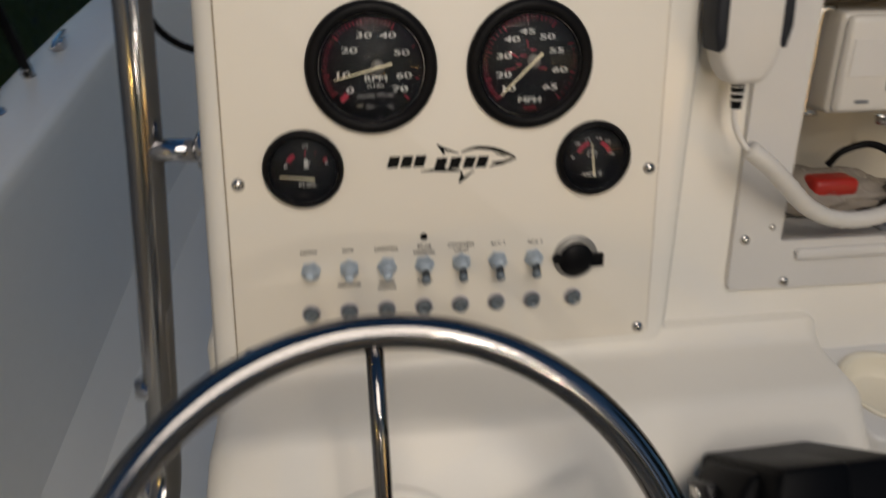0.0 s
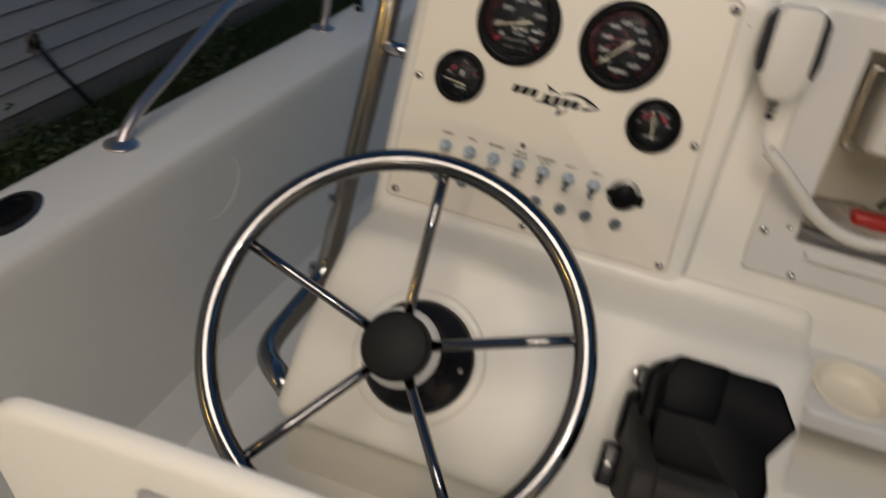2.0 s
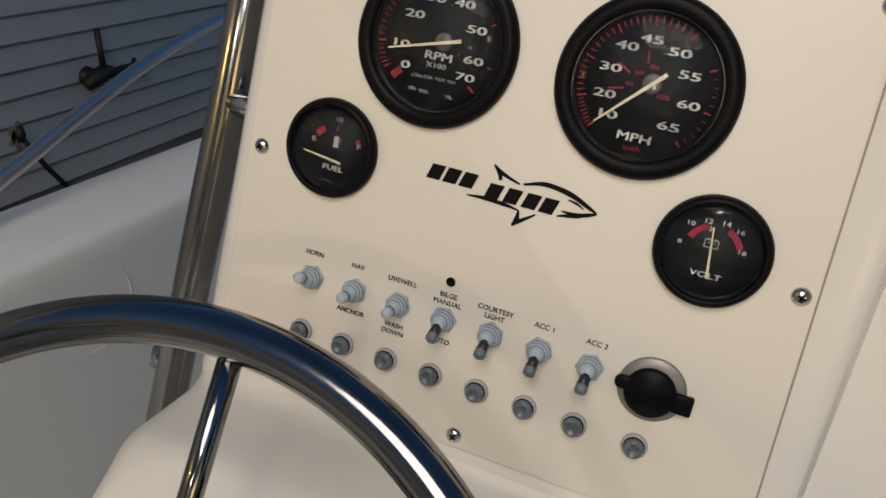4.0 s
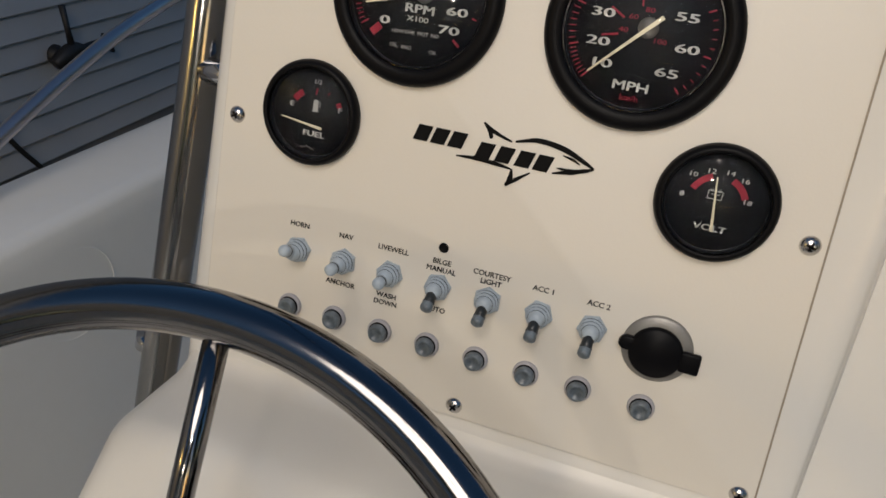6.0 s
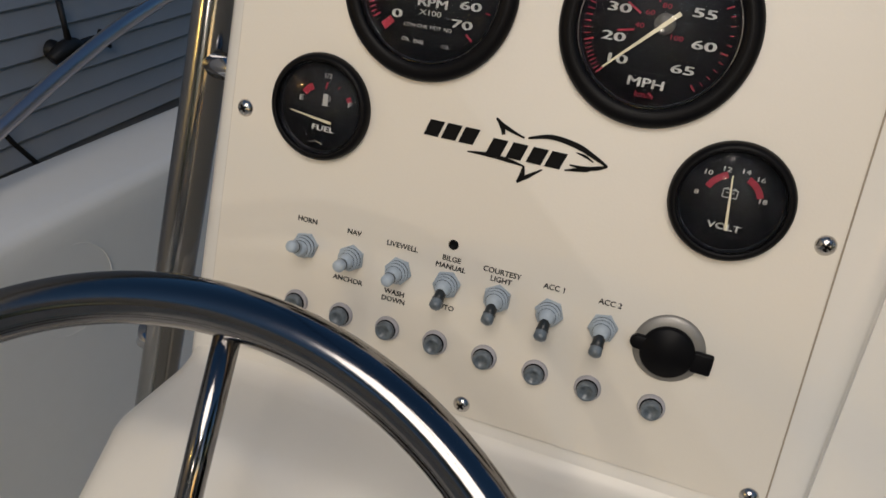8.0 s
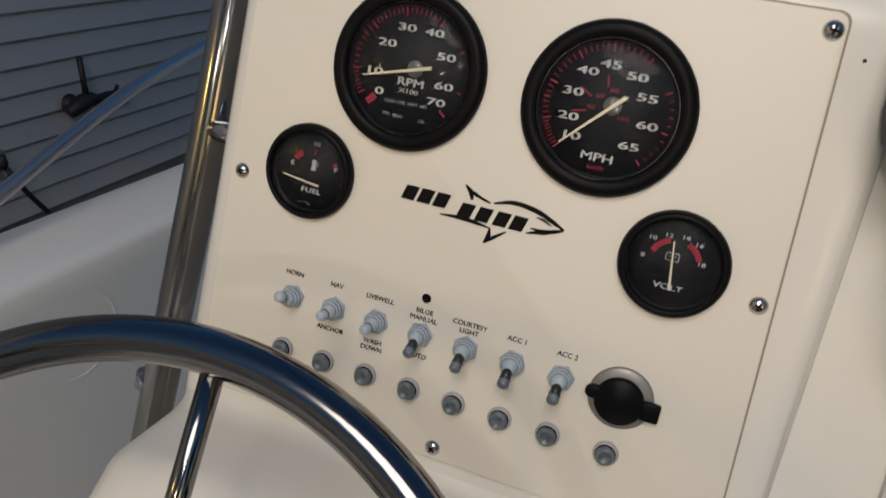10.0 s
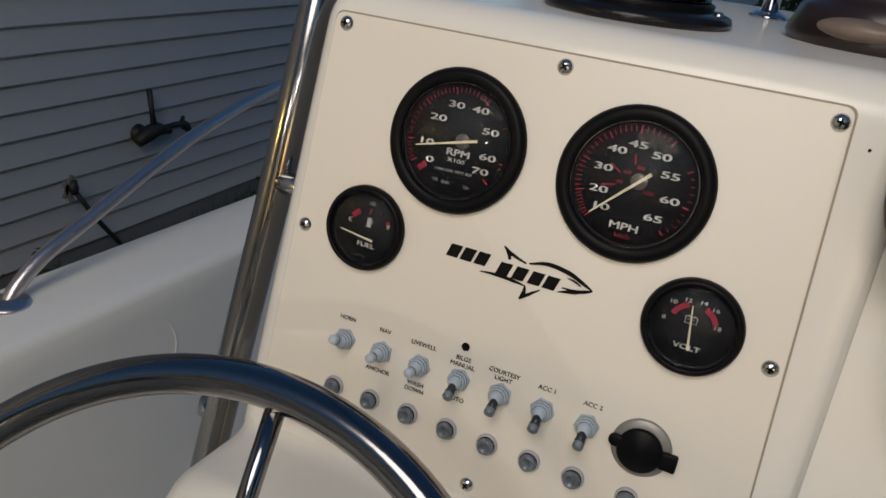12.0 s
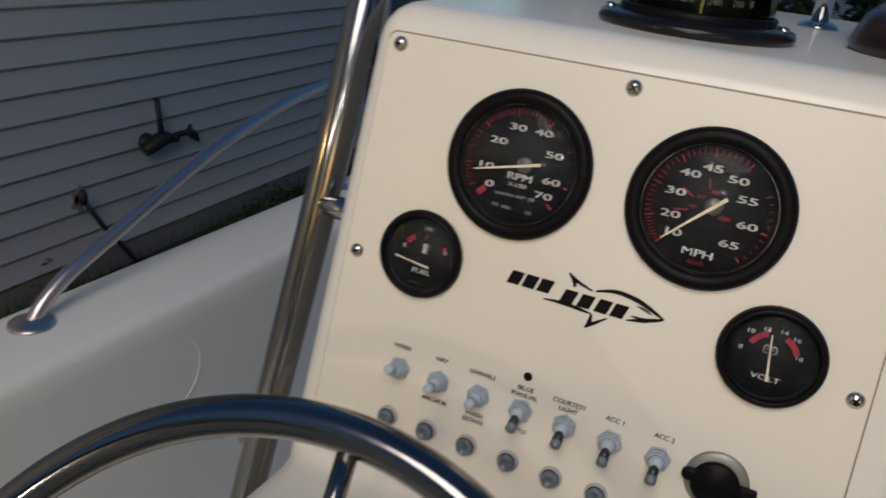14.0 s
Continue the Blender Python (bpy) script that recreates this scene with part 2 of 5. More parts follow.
def ring(radius, tube_r, n=96, k=20):
    return tube([(radius * math.cos(2 * math.pi * i / n), radius * math.sin(2 * math.pi * i / n), 0) for i in range(n)], tube_r, k, closed=True)


def fillet(points, radii, steps=6):
    """A 2D line with its corners rounded by the given radii."""
    out = []
    last = len(points) - 1
    for i, (q, r) in enumerate(zip(points, radii)):
        q = Vector(q)
        if r <= 0 or i in (0, last):
            out.append(q)
            continue
        a, c = (Vector(points[i - 1]) - q), (Vector(points[i + 1]) - q)
        half = a.angle(c) / 2
        d = min(r / math.tan(half), a.length * 0.49, c.length * 0.49)
        s, e = q + a.normalized() * d, q + c.normalized() * d
        for k in range(steps + 1):
            t = k / steps
            out.append(s * (1 - t) ** 2 + q * 2 * t * (1 - t) + e * t * t)
    return out


def prism(profile, left, right, round_l=0.0, round_r=0.0, steps=5):
    """A closed (y, z) outline carried from x=left(z) to x=right(z), with rounded end edges. The inside of the outline lies to the left of its run or to the right; both work."""
    pts = [Vector(p) for p in profile]
    n = len(pts)
    area = sum(pts[i].x * pts[(i + 1) % n].y - pts[(i + 1) % n].x * pts[i].y for i in range(n))
    sign = 1 if area > 0 else -1
    norms = []
    for i in range(n):
        d1, d2 = (pts[i] - pts[i - 1]).normalized(), (pts[(i + 1) % n] - pts[i]).normalized()
        n1, n2 = Vector((-d1.y, d1.x)) * sign, Vector((-d2.y, d2.x)) * sign
        nn = n1 + n2
        nn = nn.normalized() / max(0.5, nn.normalized().dot(n1)) if nn.length > 1e-6 else n1
        norms.append(nn)
    rows = []
    if round_l:
        rows = [(0, round_l * (1 - math.cos(math.pi / 2 * k / steps)), round_l * (1 - math.sin(math.pi / 2 * k / steps))) for k in range(steps + 1)]
    else:
        rows.append((0, 0.0, 0.0))
    if round_r:
        rows += [(1, round_r * (1 - math.cos(math.pi / 2 * k / steps)), round_r * (1 - math.sin(math.pi / 2 * k / steps))) for k in range(steps, -1, -1)]
    else:
        rows.append((1, 0.0, 0.0))
    bm = bmesh.new()
    rings = []
    for end, along, inset in rows:
        loop = []
        for p, nn in zip(pts, norms):
            q = p + nn * inset
            x = left(p.y) + along if end == 0 else right(p.y) - along
            loop.append(bm.verts.new((x, q.x, q.y)))
        rings.append(loop)
    for a, b in zip(rings, rings[1:]):
        for k in range(n):
            bm.faces.new((a[k], a[(k + 1) % n], b[(k + 1) % n], b[k]))
    caps = [bm.faces.new(rings[0][::-1]), bm.faces.new(rings[-1])]
    bmesh.ops.triangulate(bm, faces=caps)
    bmesh.ops.recalc_face_normals(bm, faces=bm.faces)
    return bm


def plate(outline, thick, bevel=0.0):
    """A flat plate of the (x, z) outline, facing -y, with its front at y = -thick."""
    bm = bmesh.new()
    vs = [bm.verts.new((x, 0, z)) for x, z in outline]
    f = bm.faces.new(vs)
    ext = bmesh.ops.extrude_face_region(bm, geom=[f])
    moved = [g for g in ext["geom"] if isinstance(g, bmesh.types.BMVert)]
    bmesh.ops.translate(bm, verts=moved, vec=(0, -thick, 0))
    bmesh.ops.recalc_face_normals(bm, faces=bm.faces)
    if bevel:
        front = [e for e in bm.edges if all(abs(v.co.y + thick) < 1e-7 for v in e.verts)]
        bmesh.ops.bevel(bm, geom=front, offset=bevel, segments=2, affect="EDGES", profile=0.5)
    return bm


def rounded_rect(x0, z0, x1, z1, r, steps=5):
    out = []
    for cx, cz, a0 in ((x1 - r, z1 - r, 0), (x0 + r, z1 - r, 90), (x0 + r, z0 + r, 180), (x1 - r, z0 + r, 270)):
        for k in range(steps + 1):
            a = radians(a0 + 90 * k / steps)
            out.append((cx + r * math.cos(a), cz + r * math.sin(a)))
    return out


def letters(text, size, bold=0.0, stretch=1.0):
    """The text as a flat mesh in the xz plane, centred, facing -y."""
    cu = bpy.data.curves.new("text", "FONT")
    cu.body, cu.size, cu.align_x, cu.align_y = text, 1.0, "CENTER", "CENTER"
    cu.extrude, cu.resolution_u = 0.02, 3
    ob = bpy.data.objects.new("text", cu)
    scene.collection.objects.link(ob)
    me = bpy.data.meshes.new_from_object(ob.evaluated_get(bpy.context.evaluated_depsgraph_get()))
    bpy.data.objects.remove(ob)
    bpy.data.curves.remove(cu)
    if bold:
        twin, whole = bmesh.new(), bmesh.new()
        for shift in (-bold, bold):
            twin.clear()
            twin.from_mesh(me)
            bmesh.ops.translate(twin, verts=twin.verts, vec=(shift, shift * 0.6, 0.002 if shift > 0 else 0))
            step = bpy.data.meshes.new("tmp")
            twin.to_mesh(step)
            whole.from_mesh(step)
            bpy.data.meshes.remove(step)
        whole.to_mesh(me)
        twin.free(), whole.free()
    me.transform(Matrix.Diagonal((stretch * size, size, min(size, 0.006), 1)))
    me.transform(Matrix.Rotation(radians(90), 4, "X"))
    me.materials.clear()
    return me


# points the local z axis of a turned thing out of the dash (towards -y)
OUT = Matrix.Rotation(radians(90), 4, "X")

# ---- the boat: hull, deck, console ----
GUN_Z, DECK_Z = 1.352, 0.70
CX = 0.40  # the boat's centreline

hull = thing("boat_hull", "white fibreglass open boat hull with broad side decks", "boat hull", pose(0, 0, 0), kind="structure")


def hull_x(y):
    """Half breadth of the inner edge of the side deck along the boat."""
    return CX + 0.667 - 0.05 * max(-0.3, y) - 0.10 * max(0, y - 1.2) ** 2


def side_deck(sign):
    bm = bmesh.new()
    rows = []
    for i in range(33):
        y = -3.0 + 6.2 * i / 32
        w = hull_x(y)
        rise = 0.02 * max(0, y - 1.0)
        out = w + 0.160
        sec = [(w + 0.03, DECK_Z - 0.02), (w + 0.012, DECK_Z + 0.10), (w + 0.004, GUN_Z - 0.05), (w, GUN_Z - 0.018), (w + 0.006, GUN_Z - 0.005), (w + 0.02, GUN_Z),
               (out - 0.02, GUN_Z), (out - 0.006, GUN_Z - 0.005), (out, GUN_Z - 0.02), (out - 0.02, GUN_Z - 0.06), (out - 0.06, GUN_Z - 0.35), (out - 0.3, 0.48), (0.02, 0.3)]
        rows.append([bm.verts.new((CX + sign * x, y, z + (rise if z > DECK_Z + 0.2 else 0))) for x, z in sec])
    for a, b in zip(rows, rows[1:]):
        for k in range(len(a) - 1):
            bm.faces.new((a[k], a[k + 1], b[k + 1], b[k]))
    bmesh.ops.recalc_face_normals(bm, faces=bm.faces)
    return bm


crease(part("side_shell", side_deck(-1), GEL_IN, hull), 50)
crease(part("side_shell", side_deck(1), GEL_IN, hull), 50)
def sole():
    """The deck inside the hull, following its sides to the bow."""
    ys = [-2.96 + 6.1 * k / 24 for k in range(25)]
    outline = [(CX - hull_x(y) - 0.022, y) for y in ys] + [(CX + hull_x(y) + 0.022, y) for y in ys[::-1]]
    bm = bmesh.new()
    f = bm.faces.new([bm.verts.new((x, y, DECK_Z)) for x, y in outline])
    ext = bmesh.ops.extrude_face_region(bm, geom=[f])
    bmesh.ops.translate(bm, verts=[g for g in ext["geom"] if isinstance(g, bmesh.types.BMVert)], vec=(0, 0, -0.04))
    bmesh.ops.recalc_face_normals(bm, faces=bm.faces)
    return bm


part("deck_floor", sole(), GEL_IN, hull, smooth=False)
part("bow_plate", box(2 * hull_x(3.17) + 0.30, 0.06, 0.95, (CX, 3.17, 0.90), 0.02), GEL_IN, hull)
part("transom", box(2.3, 0.08, 0.75, (CX, -2.95, 0.98), 0.02), GEL_IN, hull)
part("bow_deck", box(2 * hull_x(3.0) + 0.26, 0.46, 0.05, (CX, 2.99, GUN_Z + 0.045), 0.02), GEL_IN, hull)
# round inspection hatch moulded into the port side
rh = ring(0.070, 0.0009, 72, 8)
part("round_hatch", rh, GEL_IN, hull, m=Matrix.Translation((-0.6560, 0.32, 1.228)) @ Matrix.Rotation(radians(-2.9), 4, "Z") @ Matrix.Rotation(radians(90), 4, "Y") @ Matrix.Rotation(radians(1.5), 4, "X"))

console = thing("helm_console", "cream white moulded fibreglass helm console", "helm console", DASH)


def slope_left(z):
    return -0.179 - 0.042 * min(1.0, max(0.0, (0.17 - z) / 0.34)) * 0.33 if z > -0.168 else (-0.193 - 0.018 * min(1, (-0.168 - z) / 0.12))


top_line = fillet([(0.52, -0.21), (0.52, 0.274), (0.0, 0.170), (0.0, -0.21)], [0, 0.02, 0.034, 0], 8)
crease(part("dash_pod", prism(top_line, slope_left, lambda z: 0.199, 0.024, 0.018), GEL_DASH, console), 38)


def right_face():
    """The face beside the dash, with a square opening for the electronics box."""
    bm = bmesh.new()
    prof = lambda z0, z1, r=0.0: fillet([(0.46, z0), (0.46, z1 if z1 < 0.15 else 0.262), (0.014, z1), (0.014, z0)], [0, 0.0, r, 0], 8)
    one = lambda v: (lambda z: v)
    merge(bm, prism(prof(-0.215, 0.172, 0.034), one(0.18), one(0.288)))
    merge(bm, prism(prof(-0.215, 0.172, 0.034), one(0.552), lambda z: 0.616 - 0.05 * min(0, z), 0, 0.02))
    merge(bm, prism(prof(-0.215, -0.078), one(0.288), one(0.552)))
    merge(bm, prism(prof(0.138, 0.172, 0.034), one(0.288), one(0.552)))
    return bm


crease(part("electronics_face", right_face(), GEL_DASH, console), 38)

# curved shelf under the dash and the steering face
pod = fillet([(0.05, -0.14), (0.004, -0.1525), (-0.004, -0.170), (-0.069, -0.180), (-0.1505, -0.3115), (-0.10, -0.34), (0.05, -0.34)], [0, 0.0, 0.018, 0.026, 0, 0, 0], 7)
crease(part("steering_face", prism(pod, slope_left, lambda z: 0.349, 0.022, 0.020), GEL, console), 38)
low = fillet([(0.3, -0.285), (-0.01, -0.283), (-0.139, -0.2935), (-0.193, -0.380), (-0.160, -0.402), (-0.045, -0.975), (0.3, -0.92)], [0, 0.03, 0.012, 0.022, 0.02, 0, 0], 6)
crease(part("lower_body", prism(low, slope_left, lambda z: 0.630, 0.022, 0.02), GEL, console), 38)
part("pocket_wall", box(0.27, 0.10, 0.14, (0.478, 0.068, -0.245), 0.004), GEL, console)
part("side_fill", box(0.42, 0.4, 0.8, (-0.0, 0.24, -0.55), 0.02), GEL, console)


def shelf():
    """A cup shelf with two round holes and a rolled front lip."""
    bm = bmesh.new()
    x0, x1, y0, y1 = 0.343, 0.626, -0.098, 0.02
    loops = [rounded_rect(x0, y0, x1, y1, 0.012)]
    for cx in (0.398, 0.513):
        loops.append([(cx + 0.041 * math.cos(2 * math.pi * k / 40), -0.042 + 0.041 * math.sin(2 * math.pi * k / 40)) for k in range(40)])
    edges = []
    for lp in loops:
        vs = [bm.verts.new((x, y, 0)) for x, y in lp]
        edges += [bm.edges.new((vs[k], vs[(k + 1) % len(vs)])) for k in range(len(vs))]
    bmesh.ops.triangle_fill(bm, edges=edges, use_beauty=True)
    ext = bmesh.ops.extrude_face_region(bm, geom=bm.faces[:])
    bmesh.ops.translate(bm, verts=[g for g in ext["geom"] if isinstance(g, bmesh.types.BMVert)], vec=(0, 0, -0.022))
    bmesh.ops.recalc_face_normals(bm, faces=bm.faces)
    sharp = [e for e in bm.edges if len(e.link_faces) == 2 and e.calc_face_angle(0) > 1 and e.verts[0].co.z > -0.001 and e.verts[1].co.z > -0.001]
    bmesh.ops.bevel(bm, geom=sharp, offset=0.005, segments=3, affect="EDGES", profile=0.5)
    return bm


SHELF = Matrix.Translation((0, 0, -0.1965)) @ Matrix.Rotation(radians(11.6), 4, "X")
crease(part("cup_shelf", shelf(), GEL_SHELF, console, m=SHELF), 40)
for cx in (0.398, 0.513):
    cup = lathe([(0.0, -0.0185), (0.030, -0.0185), (0.0345, -0.016), (0.038, -0.004), (0.0395, 0.0), (0.0415, 0.003), (0.0455, 0.0025), (0.046, 0.0), (0.0425, -0.004), (0.0400, -0.016), (0.034, -0.0205), (0.0, -0.0208)], 48)
    part("cup_liner", cup, CUPIN, console, "beige drink holder cup set in the shelf", m=SHELF @ Matrix.Translation((cx, -0.042, 0.0005)))
for x, z in ((-0.175, -0.392), (0.095, -0.392), (0.586, -0.245)):
    part("console_screw", lathe([(0, 0.0015), (0.0025, 0.001), (0.003, 0), (0.003, -0.004)], 12), STEEL, console, m=Matrix.Translation((x, -0.183 if z < -0.3 else -0.02, z)) @ OUT)

# cabinet door in the console's lower front
door = thing("console_door", "white plastic cabinet door with a black turn latch in the console front", "cabinet door", pose(0.340, -0.262, 1.04))
crease(part("door_frame", plate(rounded_rect(-0.125, -0.20, 0.125, 0.20, 0.015), 0.006, 0.002), FRAME_PL, door))
crease(part("door_leaf", plate(rounded_rect(-0.10, -0.175, 0.10, 0.175, 0.012), 0.011, 0.003), GEL, door))
part("latch", lathe([(0, 0.02), (0.012, 0.02), (0.014, 0.017), (0.022, 0.016), (0.024, 0.011), (0.024, 0.0)], 32), BLACK, door, "round black turn latch", m=Matrix.Translation((-0.059, 0, 0.121)) @ OUT)
part("gap", box(0.086, 0.003, 0.0035, (-0.068, -0.0065, 0.1805), 0.001), BLACK, door, "dark gap over the door leaf")

# ---- the dash panel with its screws, lettering and logo ----
dash = thing("dash_panel", "cream laminate instrument panel screwed to the console", "instrument panel", DASH)
PT = 0.0035
outline = []
for cx, cz, a0, r in ((0.162, 0.151, 0, 0.006), (-0.162, 0.151, 90, 0.006), (-0.174, -0.151, 180, 0.006), (0.174, -0.151, 270, 0.006)):
    sx, sz = (1 if cx > 0 else -1), (1 if cz > 0 else -1)
    for k in range(5):
        a = radians(a0 + 22.5 * k)
        outline.append((cx - sx * r + r * math.cos(a), cz - sz * r + r * math.sin(a)))
part("gasket", plate([(x * 1.0085, z * 1.0085) for x, z in outline], 0.0010), JOINT, dash, "thin dark joint round the panel", smooth=False)
crease(part("panel_sheet", plate(outline, PT, 0.0005), PANEL, dash))


def screw_head(r):
    bm = lathe([(0, r * 0.62), (r * 0.45, r * 0.55), (r * 0.8, r * 0.32), (r, r * 0.05), (r * 1.02, 0), (r * 1.02, -0.001)], 24)
    return bm


def cross_slot(r):
    bm = box(r * 0.95, r * 0.26, r * 0.2, (0, 0, r * 0.56))
    return box(r * 0.26, r * 0.95, r * 0.2, (0, 0, r * 0.56), bm=bm)


def screws(parent, places, r, y, name="screw"):
    head = slot = None
    for i, (x, z) in enumerate(places):
        m = Matrix.Translation((x, y, z)) @ OUT @ Matrix.Rotation(i * 0.7, 4, "Z")
        if head is None:
            head = part(name, screw_head(r), STEEL, parent, m=m)
            slot = part("slot", cross_slot(r), BLACK, head, smooth=False)
        else:
            h = link(name, head.data, None, parent, m=m)
            link("slot", slot.data, None, h, smooth=False)


screws(dash, [(-0.153, 0.1438), (0.0012, 0.1431), (0.156, 0.1422), (-0.1592, 0.001), (0.1604, -0.0002), (-0.1643, -0.1423), (0.0008, -0.1436), (0.1658, -0.1442)], 0.0050, -PT)
for text, x, z in (("HORN", -0.1116, -0.0563), ("NAV", -0.0812, -0.0563), ("LIVEWELL", -0.051, -0.0568), ("BILGE", -0.0209, -0.0567), ("MANUAL", -0.0208, -0.0615),
                   ("COURTESY", 0.0088, -0.0567), ("LIGHT", 0.009, -0.0613), ("ACC 1", 0.039, -0.0574), ("ACC 2", 0.0696, -0.0577), ("ANCHOR", -0.0815, -0.0863),
                   ("WASH", -0.0514, -0.0861), ("DOWN", -0.0515, -0.0908), ("AUTO", -0.0205, -0.0861)):
    link("lettering", letters(text, 0.0044, 0.020, 1.0), INK, dash, m=Matrix.Translation((x, -PT - 0.0002, z)), smooth=False)
part("small_hole", lathe([(0, 0.0002), (0.0023, 0.0002), (0.0026, 0.0006), (0.0030, 0.0)], 18), BLACK, dash, m=Matrix.Translation((-0.0213, -PT - 0.0003, -0.048)) @ OUT)


def stroke(points, widths):
    """A flat brush stroke in the xz plane, of changing width."""
    pts = smooth_path([(x, 0, z) for x, z in points], 8)
    bm = bmesh.new()
    n = len(pts) - 1
    rows = []
    for i, p in enumerate(pts):
        d = (pts[min(i + 1, n)] - pts[max(i - 1, 0)]).normalized()
        s = Vector((-d.z, 0, d.x))
        f = i / n * (len(widths) - 1)
        k = min(int(f), len(widths) - 2)
        w = (widths[k] * (1 - f + k) + widths[k + 1] * (f - k)) * 0.95 + 0.00018
        rows.append((bm.verts.new(p + s * w), bm.verts.new(p - s * w)))
    for a, b in zip(rows, rows[1:]):
        bm.faces.new((a[0], b[0], b[1], a[1]))
    bmesh.ops.recalc_face_normals(bm, faces=bm.faces)
    bmesh.ops.solidify(bm, geom=bm.faces[:], thickness=0.0002)
    return bm


LOGO = Matrix.Translation((0, -PT - 0.0003, 0))
for i, x in enumerate((-0.0435, -0.0335, -0.0235, -0.0075, 0.0035, 0.0145, 0.0245)):
    z = 0.0138 - (0.0025 if i > 2 else 0)
    w, h, s = 0.0082, 0.0088, 0.0014
    bar = plate([(x - w / 2 - s, z - h / 2), (x + w / 2 - s, z - h / 2), (x + w / 2 + s, z + h / 2), (x - w / 2 + s, z + h / 2)], 0.0002)
    part("logo_bar", bar, INK, dash, m=LOGO, smooth=False)
for pts, ws in (([(0.008, 0.0195), (0.020, 0.0225), (0.034, 0.0208), (0.045, 0.0165), (0.051, 0.0138)], [0.0004, 0.0012, 0.0014, 0.001, 0.0003]),
                ([(0.051, 0.0138), (0.046, 0.0118), (0.040, 0.0105), (0.032, 0.0105)], [0.0004, 0.001, 0.0009, 0.0002]),
                ([(0.030, 0.0072), (0.036, 0.0088), (0.041, 0.0095), (0.046, 0.0118)], [0.0002, 0.0009, 0.0006, 0.0002]),
                ([(0.034, 0.0175), (0.039, 0.0165), (0.0435, 0.0145)], [0.0001, 0.0006, 0.0001]),
                ([(0.006, 0.019), (-0.004, 0.0222), (-0.0105, 0.0262)], [0.0003, 0.001, 0.0003]),
                ([(-0.0105, 0.0262), (-0.0068, 0.0225), (-0.0052, 0.0185)], [0.0004, 0.0012, 0.0008]),
                ([(-0.023, 0.0055), (-0.012, 0.0062), (0.000, 0.0056), (0.0085, 0.0045)], [0.0002, 0.001, 0.001, 0.0002]),
                ([(0.0085, 0.0045), (0.0085, -0.0005), (0.0065, -0.0048)], [0.0004, 0.0014, 0.0004]),
                ([(0.0065, -0.0048), (0.0115, -0.0005), (0.0185, 0.0048)], [0.0004, 0.001, 0.0002])):
    part("logo_stroke", stroke(pts, ws), INK, dash, m=LOGO, smooth=False)

# two specks of dirt on the console round the panel
for sx, sz in ((0.174, 0.131), (0.1215, 0.1575)):
    part("dirt_speck", lathe([(0, 0.0003), (0.0008, 0.0002), (0.0010, 0.0)], 8), BLACK, console, m=Matrix.Translation((sx, 0.0, sz - (0.0 if sz < 0.15 else 0.026))) @ OUT)

